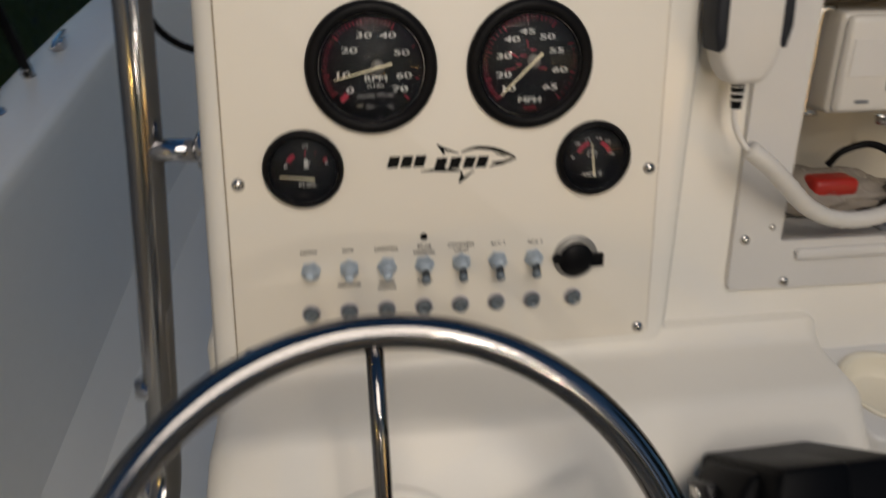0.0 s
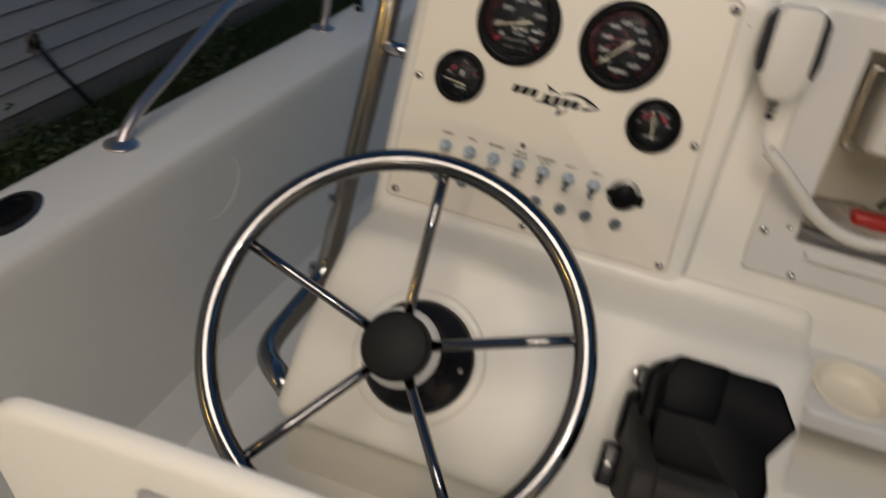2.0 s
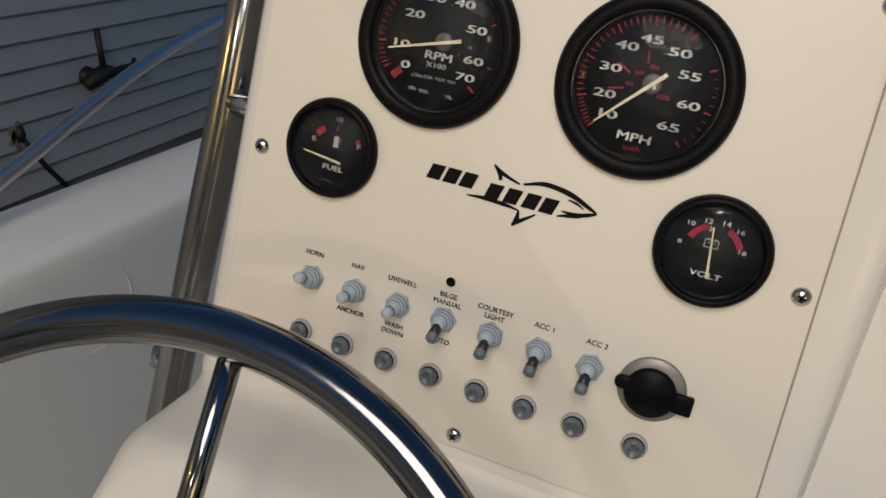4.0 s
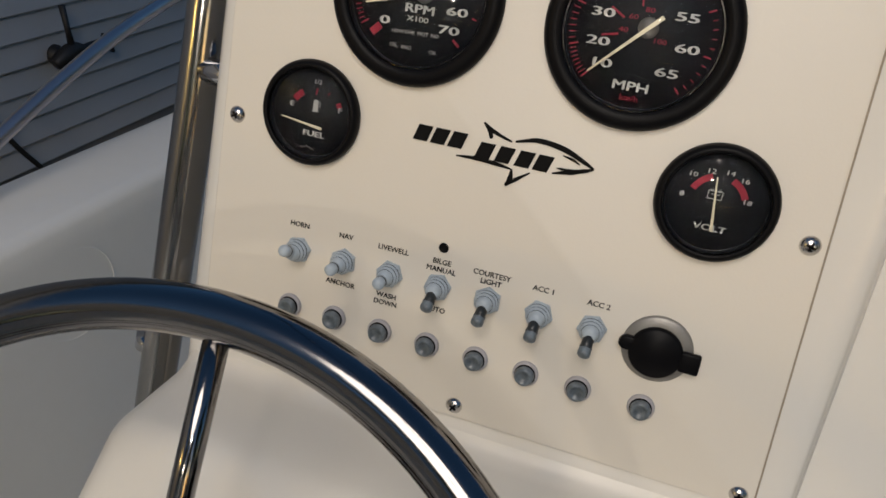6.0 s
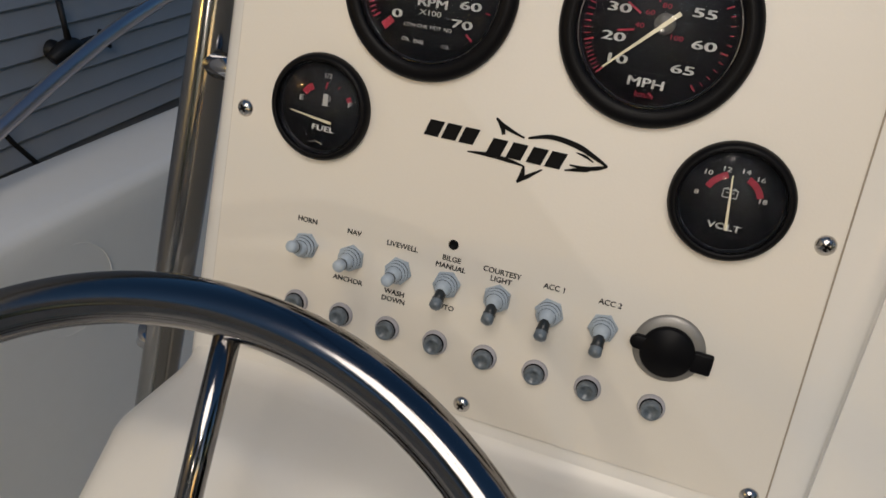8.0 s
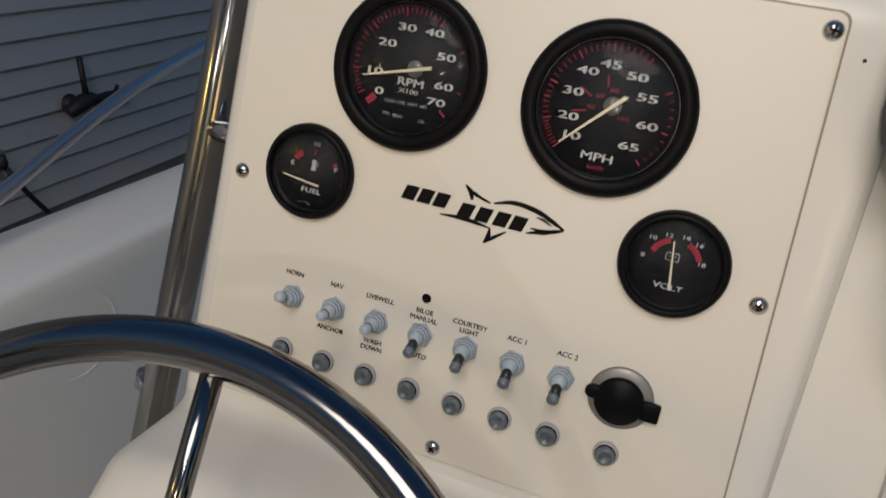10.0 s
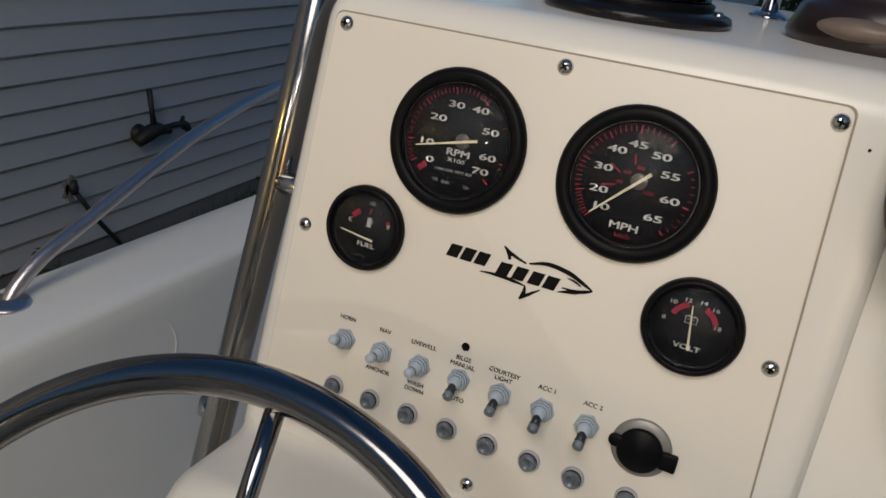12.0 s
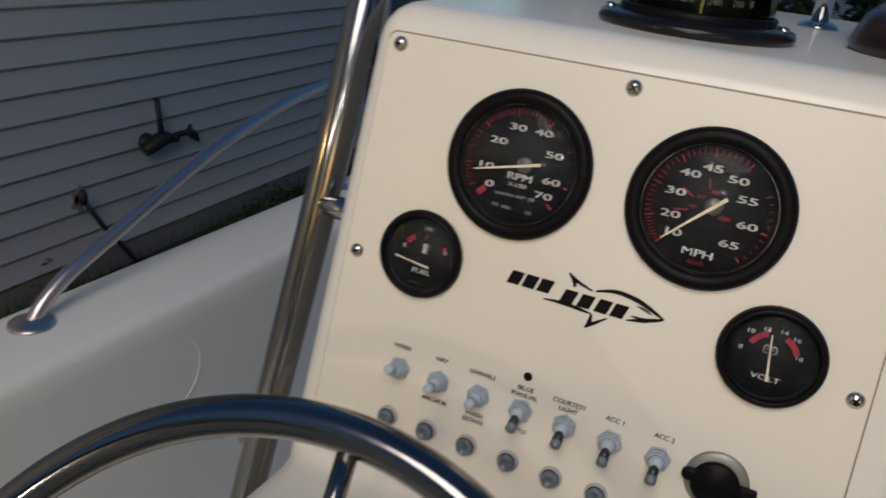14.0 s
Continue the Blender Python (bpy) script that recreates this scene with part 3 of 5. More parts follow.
# ---- gauges ----
def gauge(name, label, x, z, r, words, ticks, needle, dots=()):
    """A round black gauge: bezel, dial, printed ticks and words, a needle and a domed glass."""
    g = thing(name, label, "gauge", DASH @ Matrix.Translation((x, -PT, z)), group="dash gauges")
    big = r > 0.04
    rg, ri = r * (0.80 if big else 0.86), r * (0.76 if big else 0.80)
    part("bezel", lathe([(r * 0.985, 0.0), (r, 0.0006), (r, 0.0022), (r * 0.985, 0.0042), (r * 0.955, 0.0058), (r * 0.915, 0.0066), (r * 0.87, 0.0066), ((r * 0.84 + rg) / 2, 0.0060), (rg * 1.005, 0.0050), (rg, 0.0040), (rg * 0.985, 0.0)], 80), BLACK, g, m=OUT)
    part("well", lathe([(rg * 0.985, 0.0042), (ri * 1.03, 0.0024), (ri, 0.0011), (ri * 0.97, 0.0011)], 64), DIAL, g, "matt black well round the dial", m=OUT)
    part("dial", lathe([(0, 0.0012), (ri, 0.0012), (ri, 0.0)], 64), DIAL, g, m=OUT)
    bm = bmesh.new()
    for ang, r0, r1, w in ticks:
        b2 = box(w, 0.0002, r1 - r0, (0, -0.0015, (r0 + r1) / 2))
        merge(bm, b2, Matrix.Rotation(radians(90 - ang), 4, "Y"))
    tagged(part("red_ticks", bm, RED_INK, g, smooth=False), kind="stuff")
    for text, tx, tz, size, mat, bold in words:
        link("numeral", letters(text, size, bold, (2.05 if text.isdigit() and size > 0.005 else 1.45) if bold else 1.1), mat, g, m=Matrix.Translation((tx - x, -0.0016, tz - z)), smooth=False)
    for d in dots:
        part("symbol", d[0], d[1], g, m=Matrix.Translation((d[2] - x, -0.0015, d[3] - z)), smooth=False)
    (tx, tz), (bx, bz), w = needle
    L = math.hypot(tx - bx, tz - bz)
    bm = plate([(-w * 0.9, 0), (w * 0.9, 0), (w * 0.35, L), (-w * 0.35, L)], 0.0008)
    n = part("needle", bm, NEEDLE, g, "cream pointer", m=Matrix.Translation((bx - x, -0.0026, bz - z)) @ Matrix.Rotation(math.atan2(tx - bx, tz - bz), 4, "Y"), smooth=False)
    if big:
        part("needle_hub", lathe([(0, 0.0012), (0.0042, 0.0010), (0.0050, 0.0)], 24), HUB, g, m=Matrix.Translation(((bx - x) * 0.3, -0.0018, (bz - z) * 0.3)) @ OUT)
    rho = 0.14
    prof = [(rg * k / 8, 0.0044 + math.sqrt(rho ** 2 - (rg * k / 8) ** 2) - math.sqrt(rho ** 2 - rg ** 2)) for k in range(9)]
    glass_ob = part("glass", lathe(prof, 64), CLEARGLASS, g, "slightly domed clear glass", m=OUT)
    sol = glass_ob.modifiers.new("thickness", "SOLIDIFY")
    sol.thickness, sol.offset = 0.0015, -1
    glass_ob.visible_shadow = False
    return g


def dial_ticks(marks, minors, r, long=0.0044, short=0.0030):
    """Ticks at the marked angles and finer ones between them; minors tells how many steps lie in each stretch."""
    out = [(a, r - long, r, 0.0008) for a in marks]
    for a, b, n in zip(marks, marks[1:], minors):
        out += [(a + (b - a) * k / n, r - short, r, 0.00045) for k in range(1, n)]
    return out


W6, B = 0.0058, 0.024
tach_words = [(s, x, z, W6, WHITE_INK, B) for s, x, z in (("0", -0.0733, 0.0688), ("10", -0.0785, 0.0798), ("20", -0.0728, 0.0967), ("30", -0.0622, 0.1069), ("40", -0.0452, 0.1066), ("50", -0.0359, 0.0945), ("60", -0.0344, 0.0784), ("70", -0.0375, 0.0688))]
tach_words += [("RPM", -0.0547, 0.0768, 0.0062, WHITE_INK, B), ("X100", -0.0552, 0.0717, 0.0038, WHITE_INK, 0.012)]
tach_words += [(s, x, z, 0.0026, WHITE_INK, 0.0) for s, x, z in (("LOW", -0.0654, 0.0644), ("CHK", -0.0585, 0.0646), ("HOT", -0.0512, 0.0648), ("NO", -0.0445, 0.0649), ("OIL", -0.0667, 0.0570), ("ENG", -0.0594, 0.0566), ("OIL", -0.0443, 0.0564))]
gauge("tachometer", "round black tachometer with red ticks and white numerals", -0.0575, 0.0840, 0.0474, tach_words,
      dial_ticks((213, 188, 139, 101, 61), (6, 8, 8, 8), 0.0345) + [(225, 0.0255, 0.0320, 0.0040), (-40, 0.0300, 0.0345, 0.0012), (-13, 0.0322, 0.0345, 0.0008), (26, 0.0325, 0.0345, 0.0006)], ((-0.0845, 0.0763), (-0.043, 0.0873), 0.0011))
mph_words = [(s, x, z, W6, WHITE_INK, B) for s, x, z in (("10", 0.0425, 0.0669), ("20", 0.0391, 0.0769), ("30", 0.0388, 0.0903), ("40", 0.0444, 0.1022), ("45", 0.0559, 0.1075), ("50", 0.0706, 0.1035), ("55", 0.0782, 0.0937), ("60", 0.0813, 0.0796), ("65", 0.0747, 0.0672))]
mph_words += [("MPH", 0.0593, 0.0580, 0.0063, WHITE_INK, B), ("km/h", 0.0597, 0.0525, 0.0042, RED_INK, 0), ("60", 0.0535, 0.0905, 0.0032, RED_INK, 0.01), ("80", 0.0605, 0.0945, 0.0032, RED_INK, 0.01), ("40", 0.0500, 0.0840, 0.0032, RED_INK, 0.01), ("100", 0.0680, 0.0810, 0.0032, RED_INK, 0.01)]
gauge("speedometer", "round black speedometer with red ticks and white numerals", 0.0588, 0.0840, 0.0474, mph_words,
      dial_ticks((226, 198, 163, 128, 96, 60), (8, 7, 6, 6, 6), 0.0348) + dial_ticks((26, -11, -47), (5, 5), 0.0345, 0.0034, 0.0020) + [(150, 0.0110, 0.0190, 0.0010), (192, 0.0110, 0.0190, 0.0010), (100, 0.0120, 0.0180, 0.0008)],
      ((0.0372, 0.0621), (0.0675, 0.0923), 0.0012))


def pump():
    bm = plate(rounded_rect(-0.0018, -0.003, 0.0012, 0.003, 0.0004), 0.0002)
    merge(bm, plate([(-0.0023, -0.0036), (0.0017, -0.0036), (0.0017, -0.003), (-0.0023, -0.003)], 0.0002))
    return merge(bm, tube([(0.0012, 0, 0.0), (0.0022, 0, -0.0008), (0.0024, 0, 0.0012), (0.0018, 0, 0.0022)], 0.0002, 6))


def battery():
    bm = bmesh.new()
    for a, b in (((-0.0034, -0.002), (0.0034, -0.002)), ((-0.0034, 0.002), (0.0034, 0.002)), ((-0.0034, -0.002), (-0.0034, 0.002)), ((0.0034, -0.002), (0.0034, 0.002)), ((-0.0026, 0.0026), (-0.0012, 0.0026)), ((0.0012, 0.0026), (0.0026, 0.0026)), ((-0.002, 0.0004), (-0.0008, 0.0004)), ((0.0008, 0.0004), (0.002, 0.0004))):
        merge(bm, tube([(a[0], 0, a[1]), (b[0], 0, b[1])], 0.00022, 6))
    return bm


gauge("fuel_gauge", "small round black fuel gauge with a cream pointer", -0.1108, 0.0114, 0.0300,
      [("E", -0.1232, 0.0146, 0.0040, WHITE_INK, 0.012), ("F", -0.0934, 0.0158, 0.0040, WHITE_INK, 0.012), ("1/2", -0.1083, 0.0292, 0.0036, WHITE_INK, 0.0), ("FUEL", -0.1082, -0.0003, 0.0044, WHITE_INK, B)],
      [(80, 0.0108, 0.0146, 0.0009)] + [(a, 0.0105, 0.0142, 0.0016) for a in (122, 128, 134, 140, 146)] + [(a, 0.0165, 0.0195, 0.0012) for a in (26, 21)] + [(52, 0.0150, 0.0168, 0.0006)], ((-0.1283, 0.0070), (-0.1029, 0.0039), 0.0008),
      [(pump(), WHITE_INK, -0.1081, 0.0162)] + [(plate([(-0.0042 + 0.0017 * k, -0.0004 - 0.0006 * abs(2 - k)), (-0.0029 + 0.0017 * k, -0.0004 - 0.0006 * abs(2 - k)), (-0.0029 + 0.0017 * k, 0.0003 - 0.0006 * abs(2 - k)), (-0.0042 + 0.0017 * k, 0.0003 - 0.0006 * abs(2 - k))], 0.0001), HUB, -0.1115, -0.0078) for k in range(5)])
gauge("volt_meter", "small round black volt meter with red bands", 0.1129, 0.0106, 0.0300,
      [(s, x, z, 0.0033, WHITE_INK, 0.012) for s, x, z in (("8", 0.0960, 0.0119), ("10", 0.0989, 0.0226), ("12", 0.1070, 0.0257), ("14", 0.1158, 0.0264), ("16", 0.1233, 0.0240), ("18", 0.1268, 0.0139))] + [("VOLT", 0.1131, -0.0024, 0.0044, WHITE_INK, B)],
      [(a, 0.0118, 0.0150, 0.0019) for a in range(114, 160, 8)] + [(a, 0.0118, 0.0150, 0.0019) for a in range(24, 70, 8)], ((0.1103, 0.0235), (0.1141, -0.0036), 0.0008),
      [(battery(), WHITE_INK, 0.1115, 0.0144)])

# ---- toggle switches, breakers, power socket ----
def toggle(x, z, tip, dark, tilt):
    s = thing("toggle_switch", "grey rubber-booted toggle switch with a dark tip" if dark else "grey rubber-booted toggle switch", "switch", DASH @ Matrix.Translation((x, -PT, z)), group="dash switches")
    nut = lathe([(0, 0.0032), (0.0074, 0.0032), (0.0082, 0.0024), (0.0082, 0.0)], 6)
    crease(part("nut", nut, BOOT, s, m=OUT @ Matrix.Rotation(tilt, 4, "Z")), 20)
    for r0, h in ((0.0070, 0.0031), (0.0061, 0.0051), (0.0050, 0.0073)):
        part("groove", lathe([(r0, h), (r0, h + 0.0007), (r0 - 0.0012, h + 0.0008)], 24), BOOT_BK, s, m=OUT)
    boot = lathe([(0.0066, 0.0036), (0.0070, 0.0041), (0.0069, 0.0048), (0.0062, 0.0053), (0.0058, 0.0057), (0.0061, 0.0062), (0.0060, 0.0069), (0.0053, 0.0074), (0.0048, 0.0079), (0.0047, 0.0088), (0.0038, 0.0108), (0.0030, 0.0116), (0.0, 0.0118)], 24)
    part("boot", boot, BOOT, s, m=OUT)
    a = Vector((0, -0.0075, 0))
    e = Vector(tip)
    lever = part("lever", tube([a, a.lerp(e, 0.5), a.lerp(e, 0.9)], 0.0027, 16, radii=[0.0036, 0.0031, 0.0034]), BOOT_BK if dark else BOOT, s)
    aim = (e - a).to_track_quat("Z", "Y").to_matrix().to_4x4()
    part("lever_cap", lathe([(0, 0.0058), (0.0022, 0.0056), (0.0034, 0.0046), (0.0036, 0.0030), (0.0033, 0.0)], 20), BOOT_DK if dark else BOOT, lever, "pale worn tip" if dark else "", m=Matrix.Translation(a.lerp(e, 0.72)) @ aim)
    part("cap_ring", lathe([(0.0034, 0.0), (0.0036, 0.0006), (0.0033, 0.0012)], 20), BOOT_BK, lever, m=Matrix.Translation(a.lerp(e, 0.66)) @ aim)
    return s


TIPS = ((False, -0.0172, 0.0036), (False, -0.0155, -0.0006), (False, -0.0152, -0.0010), (True, -0.0160, -0.0074), (True, -0.0156, -0.0078), (True, -0.0154, -0.0086), (True, -0.0154, -0.0090))
for i, (dark, dy, dz) in enumerate(TIPS):
    toggle(-0.1108 + 0.02995 * i, -0.0718, (-0.0005, dy, dz), dark, 0.2 + 0.35 * (i % 3))

breaker = thing("breaker_button", "round grey breaker button in the dash", "button", DASH @ Matrix.Translation((-0.1128, -PT, -0.1092)), group="dash breakers")
part("collar", lathe([(0.0075, 0.0), (0.0075, 0.0018), (0.0068, 0.0026), (0.0060, 0.0026)], 28), COLLARGR, breaker, m=OUT)
part("ring_gap", lathe([(0.0061, 0.0), (0.0061, 0.0034), (0.0056, 0.0036)], 28), BLACK, breaker, m=OUT)
part("cap", lathe([(0.0056, 0.002), (0.0055, 0.0062), (0.0050, 0.0072), (0.0036, 0.0074), (0.0030, 0.0060), (0.0, 0.0058)], 28), BOOT_DK, breaker, "smoky grey push cap", m=OUT)
for i in range(1, 8):
    copy_thing(breaker, DASH @ Matrix.Translation((-0.1128 + 0.0303 * i + (0.0050 if i == 7 else 0), -PT, -0.1092)) @ Matrix.Rotation(1.9 * i, 4, "Y"))

socket = thing("power_socket", "black capped power socket with a grey collar", "power socket", DASH @ Matrix.Translation((0.1040, -PT, -0.0745)))
part("collar", lathe([(0.0188, 0.0), (0.0188, 0.0013), (0.0180, 0.0022), (0.0130, 0.0024)], 40), COLLAR, socket, "dull grey metal collar", m=Matrix.Translation((0.0004, 0, 0.0012)) @ OUT)
part("cap", lathe([(0.0142, 0.0020), (0.0142, 0.0048), (0.0132, 0.0060), (0.0, 0.0064)], 40), BLACK, socket, m=OUT)
tab = plate(rounded_rect(-0.0200, -0.0040, 0.0, 0.0040, 0.0039), 0.003, 0.001)
part("strap", tab, BLACK, socket, m=Matrix.Translation((0, -0.0030, 0.002)))
part("pull_tab", box(0.0105, 0.004, 0.0115, (0.0180, -0.0045, -0.0005), 0.0012), BLACK, socket)

# ---- steering wheel ----
WHEEL = DASH @ Matrix.Translation((-0.0656, -0.2474, -0.2049)) @ Matrix.Rotation(radians(90 - 32.9), 4, "X") @ Matrix.Rotation(radians(3.0), 4, "Y")
# local z points at the driver, local y up the wheel
wheel = thing("steering_wheel", "polished stainless five-spoke boat steering wheel with a black hub cap", "steering wheel", WHEEL)
part("rim", ring(0.1841, 0.0110, 128, 24), WHEELST, wheel)
spoke0 = None
for k in range(5):
    a = radians(91.4 + 72 * k)
    if spoke0 is None:
        spoke0 = part("spoke", tube([(0.030, 0, -0.043), (0.05, 0, -0.037), (0.12, 0, -0.017), (0.180, 0, -0.001)], 0.0056, 16), WHEELST, wheel, m=Matrix.Rotation(a, 4, "Z"))
    else:
        link("spoke", spoke0.data, None, wheel, m=Matrix.Rotation(a, 4, "Z"))
HUB_AT = Matrix.Translation((0, 0, -0.0215))
part("hub_cap", lathe([(0, 0.0050), (0.030, 0.0045), (0.0335, 0.0025), (0.0350, -0.002), (0.0350, -0.022), (0.0, -0.022)], 56), HUBCAP, wheel, "round black rubber hub cap", m=HUB_AT)
part("hub_ring", lathe([(0.0, -0.026), (0.037, -0.026), (0.0415, -0.030), (0.0425, -0.036), (0.038, -0.060), (0.0, -0.060)], 48), FRAME_PL, wheel, "pale ring behind the hub", m=HUB_AT)
part("shaft", lathe([(0.024, -0.055), (0.024, -0.115), (0, -0.115)], 28), BLACK, wheel)
cowl = thing("steering_mount", "round black steering mount on the console", "steering mount", DASH @ Matrix.Translation((-0.0630, -0.1335, -0.2815)) @ Matrix.Rotation(radians(90 - 31.8), 4, "X"))
part("cone", lathe([(0.065, 0.0), (0.0645, 0.006), (0.060, 0.011), (0.050, 0.016), (0.034, 0.028), (0.028, 0.042), (0, 0.042)], 64), GLOSSBLK, cowl)
part("base_ring", lathe([(0.078, 0.0005), (0.0765, 0.0018), (0.068, 0.0026), (0.064, 0.001)], 64), GEL, cowl, "cream moulded ring round the bezel")
for s in (-1, 1):
    part("bolt", lathe([(0, 0.004), (0.003, 0.003), (0.0035, 0)], 14), STEEL, cowl, m=Matrix.Translation((0.052 * s, 0, 0.0145)))

# ---- engine throttle ----
FACE = DASH @ Matrix.Translation((0, -0.132, -0.281)) @ Matrix.Rotation(radians(90 - 31.8), 4, "X")
thr = thing("throttle_control", "black remote throttle box with a ribbed side grip", "throttle", FACE @ Matrix.Translation((0.002, -0.003, 0)))


def slab(outline, n0, n1, bevel):
    """A block of the (x, y) outline between two heights, with softened edges."""
    bm = bmesh.new()
    f = bm.faces.new([bm.verts.new((x, y, n0)) for x, y in outline])
    ext = bmesh.ops.extrude_face_region(bm, geom=[f])
    bmesh.ops.translate(bm, verts=[g for g in ext["geom"] if isinstance(g, bmesh.types.BMVert)], vec=(0, 0, n1 - n0))
    bmesh.ops.recalc_face_normals(bm, faces=bm.faces)
    if bevel:
        bmesh.ops.bevel(bm, geom=bm.edges[:], offset=bevel, segments=3, affect="EDGES", profile=0.5)
    return bm


def upright(outline, x0, x1, bevel):
    """A block of the (out, up) outline between two places along x."""
    bm = slab(outline, x0, x1, bevel)
    for v in bm.verts:
        v.co = Vector((v.co.z, v.co.y, v.co.x))
    bmesh.ops.recalc_face_normals(bm, faces=bm.faces)
    return bm


HOUSING = shade("housing_black", (0.0016, 0.0019, 0.0030), 0.42, second=(0.004, 0.0042, 0.005), spec=0.07, scale=20, grain=500, bump=0.03, relief=0.0005)
LEVER = shade("worn_lever_rubber", (0.020, 0.019, 0.017), 0.6, second=(0.036, 0.033, 0.029), spec=0.2, scale=22, grain=420, bump=0.25, relief=0.0008)
hood = fillet([(0.190, -0.05), (0.296, -0.052), (0.298, -0.012), (0.290, 0.014), (0.309, 0.047), (0.286, 0.083), (0.190, 0.081), (0.184, 0.055)], [0, 0.004, 0, 0.008, 0.006, 0.016, 0.008, 0], 4)
crease(part("housing", slab(hood, 0.0, 0.112, 0.004), HOUSING, thr), 30)
crease(part("cover_band", slab([(0.188, 0.028), (0.240, 0.030), (0.240, 0.0835), (0.192, 0.0825), (0.184, 0.06)], 0.05, 0.1145, 0.004), HOUSING, thr, "raised black band of the housing"), 30)
crease(part("side_plate", slab([(0.174, 0.028), (0.172, 0.060), (0.184, 0.077), (0.196, 0.078), (0.196, -0.048), (0.184, -0.058), (0.174, -0.02)], 0.012, 0.090, 0.005), HOUSING, thr), 30)
crease(part("base_flange", slab(rounded_rect(0.182, -0.067, 0.304, 0.070, 0.010), 0.0, 0.040, 0.004), BLACK, thr), 30)
crease(part("top_switch", slab([(0.166, 0.046), (0.166, 0.066), (0.184, 0.066), (0.184, 0.046)], 0.020, 0.052, 0.003), GLOSSBLK, thr))
# metal piece beside the top switch; it gives no light
part("switch_metal", box(0.004, 0.008, 0.010, (0.1655, 0.058, 0.036), 0.0012), STEEL, thr, "small bright metal piece on the top switch")
part("pivot", lathe([(0, 0.016), (0.024, 0.016), (0.028, 0.011), (0.029, 0.0), (0.0, 0.0)], 40), BLACK, thr, m=Matrix.Translation((0.178, 0.012, 0.048)) @ Matrix.Rotation(radians(-90), 4, "Y"))
sweep = fillet([(0.022, 0.034), (0.052, 0.040), (0.098, 0.012), (0.148, -0.004), (0.205, -0.014), (0.228, -0.020), (0.230, -0.048), (0.205, -0.057), (0.120, -0.060), (0.068, -0.052), (0.030, -0.004)], [0.01, 0.012, 0.02, 0.02, 0.0, 0.012, 0.012, 0.01, 0.02, 0.012, 0.012], 4)
crease(part("lever_arm", upright(sweep, 0.166, 0.187, 0.004), LEVER, thr, "worn dark grey lever arm"), 30)
hold = part("grip", tube([(0.172, -0.034, 0.203), (0.178, -0.034, 0.203), (0.190, -0.034, 0.205), (0.240, -0.033, 0.208), (0.248, -0.033, 0.208), (0.252, -0.033, 0.208)], 0.018, 28, radii=[0.014, 0.0175, 0.0185, 0.0185, 0.0165, 0.010]), LEVER, thr, "worn dark grey hand grip")
part("grip_seam", box(0.070, 0.0012, 0.0012, (0.213, -0.0240, 0.2225), 0.0004), BLACK, hold)
crease(part("trim_block", box(0.022, 0.040, 0.046, (0.161, -0.036, 0.088), 0.004), GLOSSBLK, thr, "black trim switch block"), 40)
# steel bit added where the black trim block shows a glint
part("trim_glint", box(0.010, 0.005, 0.006, (0.158, -0.034, 0.113), 0.002), STEEL, thr, "steel bit giving the trim block its glint")
part("key_switch", lathe([(0, 0.03), (0.010, 0.03), (0.012, 0.026), (0.013, 0.0)], 28), BLACK, thr, m=Matrix.Translation((0.285, -0.050, 0.062)) @ Matrix.Rotation(radians(80), 4, "X"))

keys = thing("boat_keys", "small keys with a blue foam float hanging from the throttle", "keys", FACE @ Matrix.Translation((-0.005, 0, 0)))
part("key_ring", ring(0.010, 0.0009, 32, 8), STEEL, keys, m=Matrix.Translation((0.285, -0.082, 0.072)) @ Matrix.Rotation(0.9, 4, "Y"))
for sx, rot in ((0.272, 0.55), (0.279, 0.25)):
    key = plate(rounded_rect(-0.008, -0.004, 0.008, 0.014, 0.005), 0.0018)
    merge(key, plate([(-0.003, -0.004), (0.003, -0.004), (0.003, -0.026), (0.0, -0.030), (-0.003, -0.026)], 0.0018))
    part("key", key, BRASS, keys, m=Matrix.Translation((sx, -0.085, 0.078)) @ Matrix.Rotation(radians(-90), 4, "X") @ Matrix.Rotation(rot, 4, "Y"), smooth=False)
fl = box(0.036, 0.072, 0.024, (0, 0, 0), 0.009, 4)
fob = part("float", fl, BLUEFOAM, keys, "deep blue foam float", m=Matrix.Translation((0.288, -0.126, 0.062)) @ Matrix.Rotation(0.05, 4, "Z"))
part("printed_mark", ring(0.006, 0.0011, 24, 6), WHITE_INK, fob, m=Matrix.Translation((0.004, -0.014, 0.0122)) @ Matrix.Scale(0.3, 4, (0, 0, 1)))
lan = thing("kill_cord", "black coiled kill switch lanyard with a clip", "lanyard", FACE)
coil = [(0.296 + 0.009 * math.cos(k * 0.7), -0.165 - 0.0011 * k, 0.05 + 0.009 * math.sin(k * 0.7)) for k in range(150)]
part("coil", tube(coil, 0.0021, 8), BLACK, lan)
part("cord", tube(smooth_path([(0.296, -0.070, 0.06), (0.310, -0.10, 0.064), (0.308, -0.14, 0.06), (0.300, -0.166, 0.055)]), 0.0020, 8), BLACK, lan)
part("clip", tube(smooth_path([(0.298, -0.074, 0.070), (0.308, -0.078, 0.076), (0.316, -0.083, 0.078), (0.325, -0.090, 0.078)], 5), 0.0038, 10), BLACK, lan)
part("clip", tube(smooth_path([(0.300, -0.078, 0.072), (0.305, -0.090, 0.076), (0.312, -0.100, 0.076)], 5), 0.0034, 10), BLACK, lan)

# ---- electronics box beside the dash ----
ebox = thing("electronics_box", "white plastic electronics recess with a screwed frame", "electronics box", DASH)
